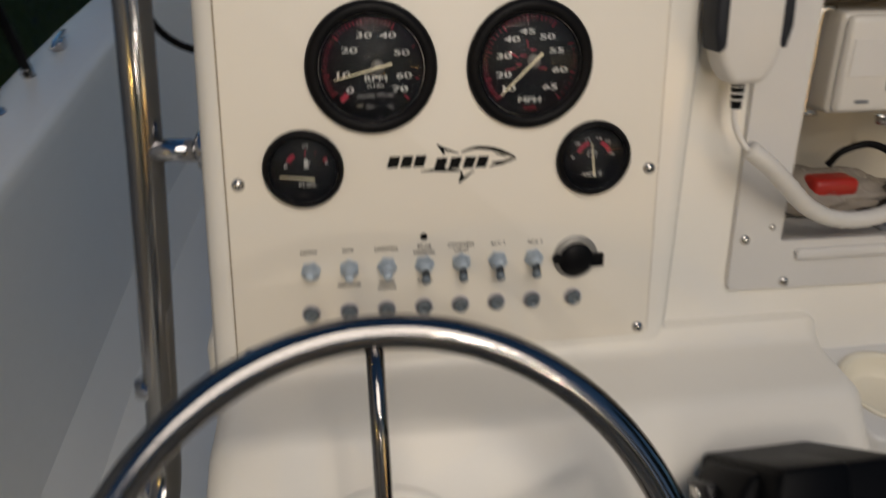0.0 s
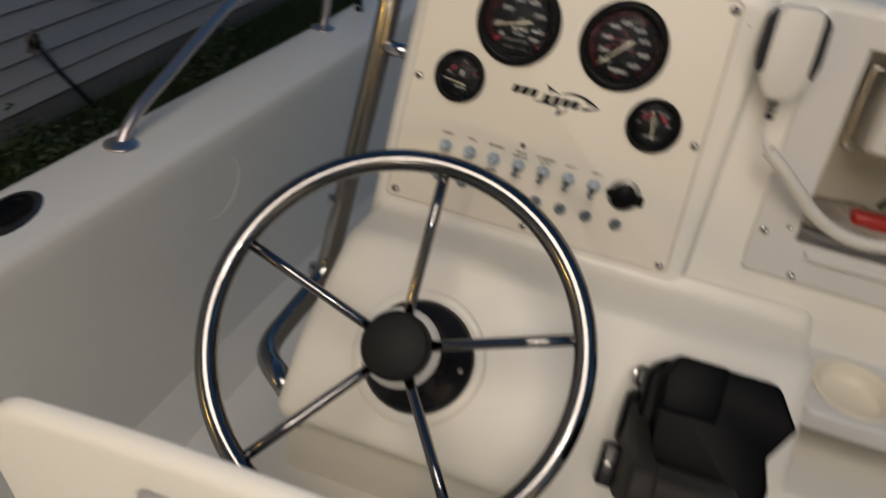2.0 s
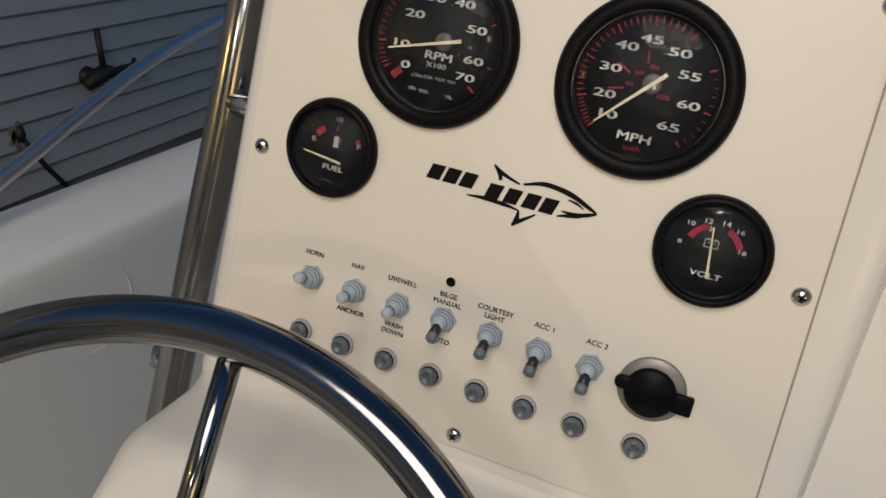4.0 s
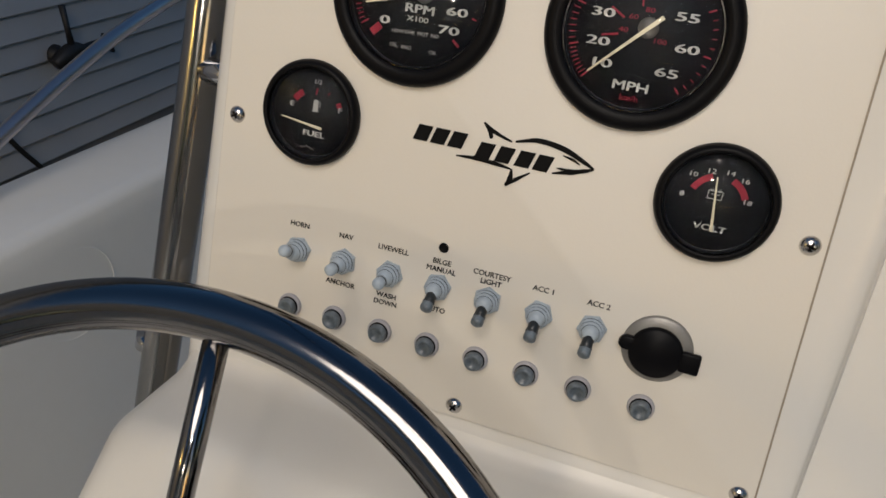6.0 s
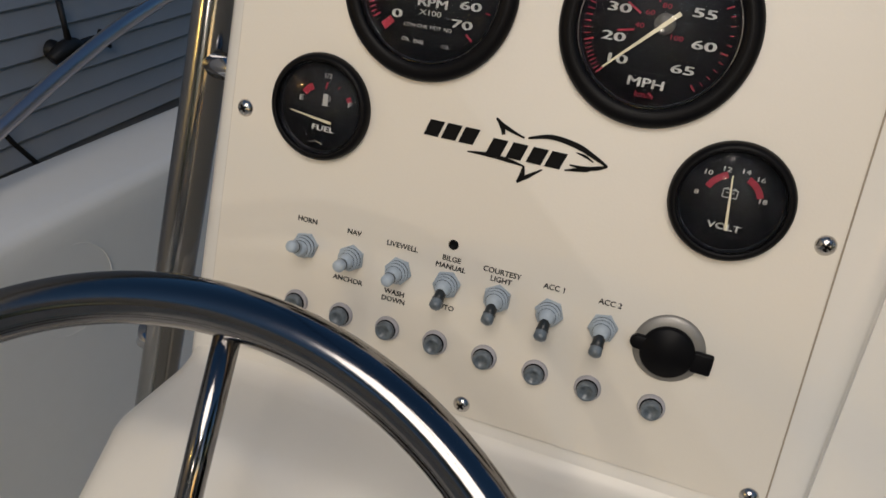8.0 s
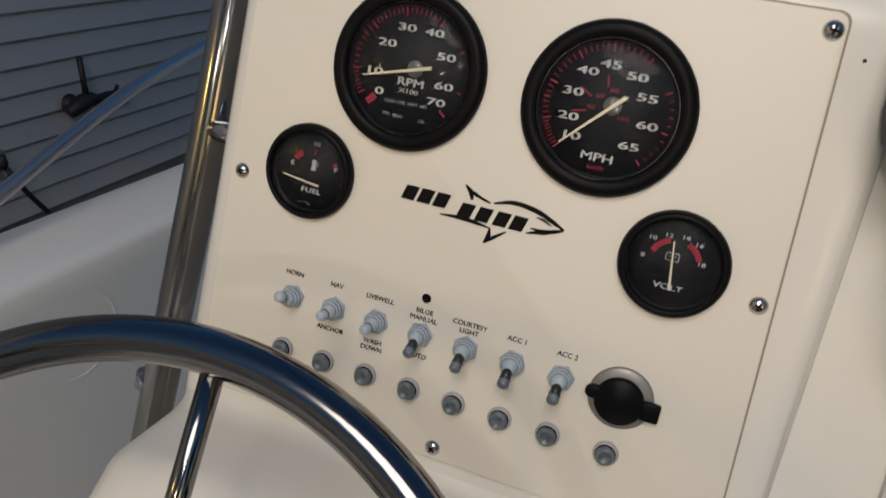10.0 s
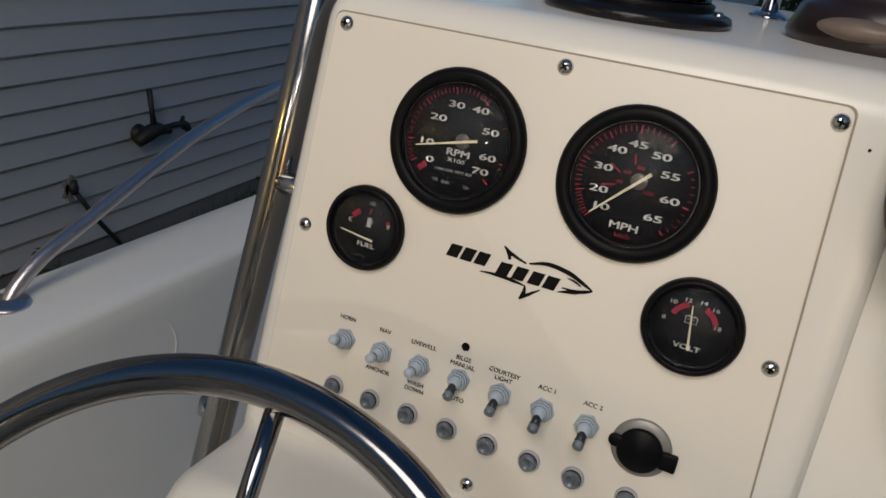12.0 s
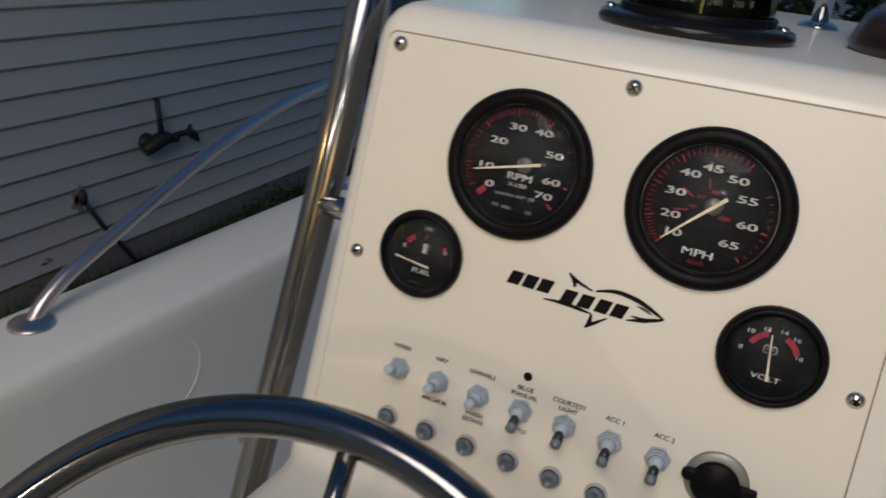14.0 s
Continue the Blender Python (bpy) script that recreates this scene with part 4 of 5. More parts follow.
FX = [(0.2515, -0.1205), (0.595, -0.1250), (0.586, 0.162), (0.2430, 0.162)]


def framed():
    bm = bmesh.new()
    outer = [Vector(p) for p in FX]
    inner = [Vector(p) for p in ((0.2940, -0.0757), (0.5395, -0.0785), (0.5375, 0.134), (0.2925, 0.134))]
    def soften(pts, r):
        out = []
        n = len(pts)
        for i, q in enumerate(pts):
            a, c = (pts[i - 1] - q).normalized() * r, (pts[(i + 1) % n] - q).normalized() * r
            out += [(q + a) * (1 - t) ** 2 + q * 2 * t * (1 - t) + (q + c) * t * t for t in (0, 0.25, 0.5, 0.75, 1)]
        return out
    edges = []
    for lp in (soften(outer, 0.008), soften(inner, 0.003)):
        vs = [bm.verts.new((p.x, 0, p.y)) for p in lp]
        edges += [bm.edges.new((vs[k], vs[(k + 1) % len(vs)])) for k in range(len(vs))]
    bmesh.ops.triangle_fill(bm, edges=edges, use_beauty=True)
    ext = bmesh.ops.extrude_face_region(bm, geom=bm.faces[:])
    bmesh.ops.translate(bm, verts=[g for g in ext["geom"] if isinstance(g, bmesh.types.BMVert)], vec=(0, -0.006, 0))
    bmesh.ops.recalc_face_normals(bm, faces=bm.faces)
    return bm


crease(part("frame", framed(), FRAME_PL, ebox, m=Matrix.Translation((0, 0.0138, 0))), 30)
# back, sides and top are tan, the floor white
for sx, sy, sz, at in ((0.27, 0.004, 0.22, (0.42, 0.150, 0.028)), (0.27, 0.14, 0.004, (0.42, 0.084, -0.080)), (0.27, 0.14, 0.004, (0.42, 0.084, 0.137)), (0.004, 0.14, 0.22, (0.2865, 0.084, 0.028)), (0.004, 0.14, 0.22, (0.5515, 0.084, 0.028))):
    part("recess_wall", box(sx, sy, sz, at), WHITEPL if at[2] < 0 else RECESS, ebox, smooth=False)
part("door_track", box(0.215, 0.006, 0.010, (0.418, 0.006, -0.0885), 0.002), FRAME_PL, ebox)
part("latch_plate", box(0.032, 0.008, 0.020, (0.418, 0.004, -0.083), 0.003), WHITEPL, ebox, "white latch catch")
part("latch_slot", box(0.024, 0.014, 0.005, (0.414, 0.03, -0.0765), 0.001), GREYPL, ebox)
screws(ebox, [(0.2606, -0.0727), (0.3047, -0.1155), (0.5359, -0.1138), (0.5777, -0.0692)], 0.0046, 0.0075)
for x, z in ((0.2841, -0.0620), (0.3118, -0.0877), (0.5211, -0.0875), (0.5483, -0.0593)):
    part("rivet", lathe([(0, 0.001), (0.0028, 0.0004), (0.003, -0.001)], 14), STEEL, ebox, m=Matrix.Translation((x, 0.0073, z)) @ OUT)

radio = thing("marine_radio", "white marine radio with a small blue screen", "radio", DASH @ Matrix.Translation((0.405, 0.0, 0.072)))
part("case", box(0.165, 0.085, 0.085, (0.006, 0.072, 0.0), 0.006), WHITEPL, radio)
part("face", box(0.160, 0.012, 0.080, (0.006, 0.027, 0.0), 0.006), WHITEPL, radio)
part("screen_bezel", box(0.060, 0.003, 0.040, (-0.002, 0.0205, -0.002), 0.002), GREYPL, radio)
part("screen", box(0.050, 0.003, 0.032, (-0.002, 0.0190, -0.002), 0.001), SCREEN, radio, "dim blue display")
for k in range(4):
    part("key_button", box(0.0105, 0.004, 0.0055, (-0.021 + 0.0145 * k, 0.0200, -0.0335), 0.0015), GREYPL, radio)
for k in range(3):
    part("side_button", box(0.012, 0.004, 0.006, (0.040, 0.0200, 0.016 - 0.013 * k), 0.0015), GREYPL, radio)
part("red_button", box(0.011, 0.004, 0.010, (0.036, 0.0200, -0.034), 0.002), REDPL, radio)
for z in (0.006, 0.026):
    part("knob", lathe([(0, 0.016), (0.009, 0.016), (0.011, 0.013), (0.0115, 0.0)], 24), BLACK, radio, m=Matrix.Translation((0.066, 0.021, z - 0.022)) @ OUT)
part("maker_bar", box(0.012, 0.001, 0.003, (-0.052, 0.0205, -0.030)), GREYPL, radio, smooth=False)
part("speaker_grille", box(0.034, 0.001, 0.030, (-0.052, 0.0207, 0.006)), FRAME_PL, radio, smooth=False)
brk = tube(corner_path([(-0.086, 0.03, 0.045), (-0.098, 0.03, 0.045), (-0.098, 0.03, -0.040), (-0.086, 0.03, -0.040)], 0.01), 0.0025, 10)
part("bracket", brk, STEEL, radio)
part("mount_knob", lathe([(0, 0.008), (0.006, 0.007), (0.007, 0)], 18), STEEL, radio, m=Matrix.Translation((-0.02, 0.03, -0.045)) @ Matrix.Rotation(radians(180), 4, "X"))

mic = thing("radio_microphone", "white hand microphone with dark grey side grips on a clip", "microphone", DASH @ Matrix.Translation((0.2175, -0.014, 0.1105)) @ Matrix.Rotation(radians(-3), 4, "Y"))
shape = [(-0.017, 0.050), (0.017, 0.050), (0.0265, 0.036), (0.0265, -0.006), (0.0225, -0.026), (0.013, -0.042), (-0.013, -0.042), (-0.0225, -0.026), (-0.0265, -0.006), (-0.0265, 0.036)]
body = plate(shape, 0.028)
bmesh.ops.bevel(body, geom=body.edges[:], offset=0.007, segments=4, affect="EDGES", profile=0.5)
part("shell", body, WHITEPL, mic, m=Matrix.Translation((0, 0.012, 0)))
for s in (-1, 1):
    g = plate([(s * 0.0215, 0.046), (s * 0.0295, 0.037), (s * 0.0302, 0.0), (s * 0.0262, -0.018), (s * 0.0195, -0.013), (s * 0.0195, 0.034)], 0.028)
    bmesh.ops.recalc_face_normals(g, faces=g.faces)
    bmesh.ops.bevel(g, geom=g.edges[:], offset=0.0035, segments=3, affect="EDGES", profile=0.5)
    part("side_grip", g, MICGRIP, mic, "dark blue-grey rubber grip", m=Matrix.Translation((0, 0.0112, 0)))
for k in range(3):
    part("relief_ring", ring(0.0046, 0.0008, 20, 6), WHITEPL, mic, m=Matrix.Translation((0, 0, -0.045 - 0.005 * k)))
part("label_bar", box(0.014, 0.001, 0.0025, (0.0, -0.0143, 0.038)), GREYPL, mic, smooth=False)
part("strain_relief", tube([(0.0, 0, -0.040), (0.0, 0.0, -0.050), (0, 0, -0.062)], 0.0048, 16, radii=[0.0055, 0.0048, 0.0040]), BLACK, mic)
part("clip", box(0.02, 0.016, 0.026, (0, 0.019, 0.01), 0.003), BLACK, mic)

cord = thing("microphone_cord", "thick white sleeved microphone cord drooping across the recess", "cord", DASH)
lead = smooth_path([(0.2190, -0.013, 0.052), (0.2215, -0.017, 0.034), (0.2285, -0.023, 0.020), (0.243, -0.026, 0.008)], 6)
part("lead", tube(lead, 0.0024, 12), WHITEPL, cord)
sleeve = smooth_path([(0.230, -0.026, 0.019), (0.248, -0.026, 0.006), (0.268, -0.022, -0.011), (0.298, -0.012, -0.036), (0.330, -0.003, -0.052), (0.362, 0.000, -0.056), (0.392, 0.000, -0.050), (0.420, -0.006, -0.038)], 8)
part("sleeve", tube(sleeve, 0.0074, 18, radii=[0.0074 + 0.0005 * math.sin(i * 2.2) for i in range(len(sleeve))]), WHITEPL, cord)
part("thin_lead", tube(smooth_path([(0.418, -0.006, -0.038), (0.432, -0.006, -0.027), (0.445, 0.0, -0.010), (0.458, 0.006, 0.020), (0.464, 0.010, 0.046)], 6), 0.0026, 12), WHITEPL, cord)

bag = thing("plastic_bag", "crumpled clear grey bag of small parts in the recess", "bag", DASH @ Matrix.Translation((0.372, 0.094, -0.062)))
bb = bmesh.new()
bmesh.ops.create_icosphere(bb, subdivisions=4, radius=1)
for v in bb.verts:
    d = noise.noise(v.co * 2.3) * 0.25 + noise.noise(v.co * 6) * 0.10
    v.co = Vector((v.co.x * 0.085, v.co.y * 0.042, max(v.co.z, -0.7) * 0.021)) * (1 + d)
part("film", bb, GREYBAG, bag)
part("red_packet", box(0.046, 0.028, 0.018, (0.004, -0.024, 0.014), 0.006), REDPL, bag, "bright red packet")
wire = thing("power_cable", "black power cable arching out of the recess floor", "cable", DASH)
part("sheath", tube(smooth_path([(0.385, 0.09, -0.035), (0.395, 0.085, -0.020), (0.420, 0.08, -0.013), (0.448, 0.075, -0.028), (0.456, 0.07, -0.055), (0.455, 0.07, -0.073)], 8), 0.0035, 10), BLACK, wire)
part("plug", box(0.022, 0.03, 0.034, (0.452, 0.060, -0.060), 0.005), BROWN, wire, "dark brown plug")
sung = thing("black_pouch", "small folded black pouch in the recess", "pouch", DASH @ Matrix.Translation((0.428, 0.056, -0.0725)))
part("fold", box(0.052, 0.030, 0.011, (0, 0, 0), 0.004), BLACK, sung)

# ---- console top: compass and a brown instrument ----
TOP = DASH @ Matrix.Translation((0, 0, 0.170)) @ Matrix.Rotation(radians(11.3), 4, "X")
comp = thing("compass", "black marine compass with a clear dome on the console top", "compass", TOP @ Matrix.Translation((0.013, 0.118, 0.0)))
part("base", lathe([(0, 0.0), (0.066, 0.0), (0.068, 0.003), (0.0665, 0.007), (0.060, 0.0095), (0.0535, 0.0105), (0.0, 0.0105)], 64), GLOSSBLK, comp)
part("collar", lathe([(0.0535, 0.010), (0.0540, 0.0135), (0.0525, 0.0150), (0.046, 0.0150)], 56), BLACK, comp)
dome = part("dome", lathe([(0.0510 * math.cos(a), 0.0135 + 0.052 * math.sin(a)) for a in [math.pi / 2 * k / 14 for k in range(15)]], 56), SMOKED, comp, "clear liquid-filled dome")
dome.visible_shadow = False
wall = dome.modifiers.new("thickness", "SOLIDIFY")
wall.thickness, wall.offset = 0.002, -1
part("card", lathe([(0.0, 0.036), (0.026, 0.035), (0.034, 0.031), (0.0345, 0.012), (0.0, 0.012)], 48), CARD, comp)
for text, a in (("330", -152), ("300", -122), ("270", -93), ("240", -65), ("210", -36), ("180", -8)):
    m = Matrix.Rotation(radians(a - 4 + 90), 4, "Z") @ Matrix.Translation((0, -0.0350, 0.0220))
    link("numeral", letters(text, 0.0060, 0.012), WHITE_INK, comp, m=m, smooth=False)
part("lubber_line", box(0.0010, 0.001, 0.015, (0.006, -0.0400, 0.022)), shade("lubber_yellow", (0.55, 0.5, 0.05), 0.4), comp, "yellow lubber line", smooth=False)
hood = lathe([(0.0530 * math.cos(a), 0.0135 + 0.054 * math.sin(a)) for a in [math.pi / 2 * k / 12 for k in range(13)]], 48)
bmesh.ops.delete(hood, geom=[v for v in hood.verts if v.co.y < 0.014], context="VERTS")
part("hood", hood, GLOSSBLK, comp, "black sun shade behind the dome")
for s in (-1, 1):
    part("base_screw", lathe([(0, 0.003), (0.003, 0.002), (0.0035, 0)], 14), STEEL, comp, m=Matrix.Translation((0.0585 * s, -0.014, 0.0095)))

ins = thing("brown_instrument", "dark brown smoked instrument pod with a tan front window", "instrument", TOP @ Matrix.Translation((0.176, 0.166, 0.0)))
part("foot", lathe([(0, 0.0), (0.060, 0.0), (0.062, 0.006), (0.056, 0.024), (0.046, 0.034), (0.0, 0.036)], 48), BROWN, ins)
part("case", box(0.115, 0.075, 0.10, (0.006, 0.012, 0.084), 0.016, 4), BROWN, ins)
part("window", lathe([(0, 0.0015), (0.050, 0.0015), (0.052, 0.0)], 40), TAN, ins, "pale tan oval window", m=Matrix.Translation((-0.018, -0.0590, 0.0140)) @ Matrix.Rotation(radians(-16), 4, "Z") @ Matrix.Rotation(radians(72), 4, "X") @ Matrix.Diagonal((0.50, 0.14, 1, 1)))

# ---- stainless rails ----
rail = thing("console_rail", "tall stainless grab rail clamped to the side of the console", "grab rail", DASH)
part("tube", tube(corner_path([(-0.204, 0.095, 0.62), (-0.2405, 0.075, 0.0), (-0.266, 0.062, -0.325), (-0.278, -0.088, -0.378), (-0.205, -0.158, -0.366)], 0.04, 8), 0.0146, 24), RAILST, rail)
part("stand_off", tube([(-0.244, 0.0725, 0.010), (-0.188, 0.066, 0.010)], 0.0095, 18), CHROME, rail)
part("stand_off_foot", lathe([(0.016, 0), (0.016, 0.004), (0.009, 0.007)], 24), CHROME, rail, m=Matrix.Translation((-0.1915, 0.0665, 0.010)) @ Matrix.Rotation(radians(-90), 4, "Y"))
for q, d in (((-0.266, 0.069, -0.205), 0), ((-0.2785, 0.064, -0.315), 0)):
    part("sleeve", tube([q, (q[0] - 0.0012, q[1] - 0.0004, q[2] - 0.012)], 0.0138, 24), CHROME, rail)
rail2 = thing("console_rail", "dark grey sleeved grab rail beside the electronics face", "grab rail", DASH)
part("tube", tube(corner_path([(0.640, 0.10, 0.62), (0.655, 0.075, 0.0), (0.668, 0.045, -0.26), (0.672, 0.04, -0.36), (0.60, 0.02, -0.40)], 0.04, 8), 0.0128, 24), GREYPL, rail2)
part("stand_off", tube([(0.655, 0.0755, 0.010), (0.600, 0.080, 0.010)], 0.0085, 18), CHROME, rail2)


def foot(name, x, y, parent):
    part(name, lathe([(0, 0.010), (0.016, 0.009), (0.024, 0.005), (0.030, 0.003), (0.031, 0.0), (0.0, 0.0)], 32), BOWST, parent, m=Matrix.Translation((x, y, GUN_Z)))


bow = thing("bow_rail", "low stainless bow rail along the side deck", "bow rail", pose(0, 0, 0))
line = smooth_path([(-0.765 + 0.022 * y + 0.16 * max(0, y - 1.5) ** 2, y, z) for y, z in ((0.186, 1.352), (0.206, 1.375), (0.25, 1.404), (0.332, 1.437), (0.456, 1.487), (0.58, 1.530), (0.74, 1.568), (0.88, 1.588), (1.05, 1.601), (1.25, 1.613), (1.44, 1.619), (1.77, 1.617), (2.3, 1.60), (2.8, 1.60))], 6)
part("top_tube", tube(line, 0.0110, 20), BOWST, bow)
part("stanchion", tube([(-0.744, 0.953, 1.355), (-0.743, 0.99, 1.46), (-0.742, 1.05, 1.592)], 0.0105, 18), BOWST, bow)
part("stanchion", tube([(-0.705, 1.86, 1.37), (-0.705, 1.82, 1.605)], 0.0105, 18), BOWST, bow)
foot("foot", -0.761, 0.186, bow)
foot("foot", -0.744, 0.953, bow)
bow2 = thing("bow_rail", "low stainless bow rail along the side deck", "bow rail", pose(0, 0, 0))
part("top_tube", tube([Vector((2 * CX - p.x, p.y, p.z)) for p in line], 0.0118, 20), BOWST, bow2)
part("stanchion", tube([(2 * CX + 0.744, 0.953, 1.355), (2 * CX + 0.743, 0.99, 1.46), (2 * CX + 0.742, 1.05, 1.592)], 0.0105, 18), BOWST, bow2)
foot("foot", 2 * CX + 0.761, 0.186, bow2)
foot("foot", 2 * CX + 0.744, 0.953, bow2)

holder = thing("rod_holder", "tarnished bronze rod holder with black liner in the side deck", "rod holder", pose(-0.758, -0.072, GUN_Z, 0, 0, 14))
part("flange", lathe([(0.022, 0.001), (0.026, 0.005), (0.033, 0.004), (0.037, 0.0)], 40), HOLDER, holder, m=Matrix.Diagonal((1.0, 1.85, 1, 1)))
part("liner", lathe([(0.0265, 0.0062), (0.024, 0.0065), (0.021, 0.002), (0.020, -0.0), (0, 0.0004)], 32), BLACK, holder, "black rubber liner", m=Matrix.Diagonal((1.0, 1.85, 1, 1)))

strap = thing("black_strap", "black webbing strap hanging down to the side deck", "strap", pose(-0.720, 1.136, GUN_Z))
part("webbing", box(0.022, 0.004, 0.95, (0, 0.0, 0.475), 0.001), BLACK, strap, m=Matrix.Rotation(radians(20.4), 4, "X"))
part("eye", ring(0.010, 0.002, 24, 8), CHROME, strap, m=Matrix.Translation((0, -0.012, 0.012)) @ Matrix.Rotation(radians(90), 4, "X"))
cleat = thing("deck_cleat", "small stainless cleat on the side deck", "cleat", pose(-0.70, 1.30, GUN_Z, 0, 0, 3))
part("horn", tube(smooth_path([(0, -0.06, 0.026), (0, -0.03, 0.030), (0, 0.03, 0.030), (0, 0.06, 0.026)]), 0.006, 12), CHROME, cleat)
part("foot", box(0.022, 0.04, 0.028, (0, 0, 0.014), 0.005), CHROME, cleat)

# ---- helm seats, seen from behind ----
def inset(loop, d):
    """The closed (x, z) loop moved sideways by d, to the right of its running direction."""
    out, n = [], len(loop)
    for k in range(n):
        (ax, az), (bx, bz) = loop[k - 1], loop[(k + 1) % n]
        h = math.hypot(bx - ax, bz - az) or 1.0
        out.append((loop[k][0] + d * (bz - az) / h, loop[k][1] - d * (bx - ax) / h))
    return out


def moulded(loops, front, back):
    """A moulded sheet bounded by loops of ((x, z) outline, edge radius), rounded over at every edge."""
    bm = bmesh.new()
    face_edges, rear_edges = [], []
    for loop, r in loops:
        q = 0.0025
        rows = [(q * (1 - math.sin(a)), back - q * (1 - math.cos(a))) for a in (0.0, 0.5, 1.0, math.pi / 2)]
        rows += [(r * (1 - math.cos(a)), front + r * (1 - math.sin(a))) for a in [math.pi / 2 * k / 6 for k in range(7)]]
        rings = [[bm.verts.new((x, y, z)) for x, z in inset(loop, d)] for d, y in rows]
        n = len(loop)
        for a, b in zip(rings, rings[1:]):
            for k in range(n):
                bm.faces.new((a[k], a[(k + 1) % n], b[(k + 1) % n], b[k]))
        edge = lambda ring_: [bm.edges.get((ring_[k], ring_[(k + 1) % n])) for k in range(n)]
        rear_edges += edge(rings[0])
        face_edges += edge(rings[-1])
    bmesh.ops.triangle_fill(bm, edges=face_edges, use_beauty=True)
    bmesh.ops.triangle_fill(bm, edges=rear_edges, use_beauty=True)
    bmesh.ops.recalc_face_normals(bm, faces=bm.faces)
    return bm


def fold(corners, base, puff, ripple, turn=0.0):
    """A soft patch of cloth over four (x, z) corners, bulging towards -y; turn tucks its upper edge back."""
    bm = bmesh.new()
    (ax, az), (bx, bz), (cx, cz), (dx, dz) = corners
    n = 16
    grid = []
    for i in range(n + 1):
        v = i / n
        row = []
        for k in range(n + 1):
            u = k / n
            x = (ax * (1 - u) + bx * u) * (1 - v) + (dx * (1 - u) + cx * u) * v
            z = (az * (1 - u) + bz * u) * (1 - v) + (dz * (1 - u) + cz * u) * v
            swell = min(1.0, 4 * u, 4 * (1 - u)) ** 0.5 * min(1.0, 5 * v + 0.02, (1.0 if turn else 4 * (1 - v))) ** 0.5
            y = base - puff * swell - ripple * swell * math.sin(9 * u + 5 * v) * math.sin(3 + 7 * v)
            if turn and v > 0.8:
                y += turn * ((v - 0.8) / 0.2) ** 2
            row.append(bm.verts.new((x, y, z)))
        grid.append(row)
    for a, b in zip(grid, grid[1:]):
        for k in range(n):
            bm.faces.new((a[k], a[k + 1], b[k + 1], b[k]))
    ext = bmesh.ops.extrude_face_region(bm, geom=bm.faces[:])
    bmesh.ops.translate(bm, verts=[g for g in ext["geom"] if isinstance(g, bmesh.types.BMVert)], vec=(0, 0.002, 0))
    bmesh.ops.recalc_face_normals(bm, faces=bm.faces)
    return bm


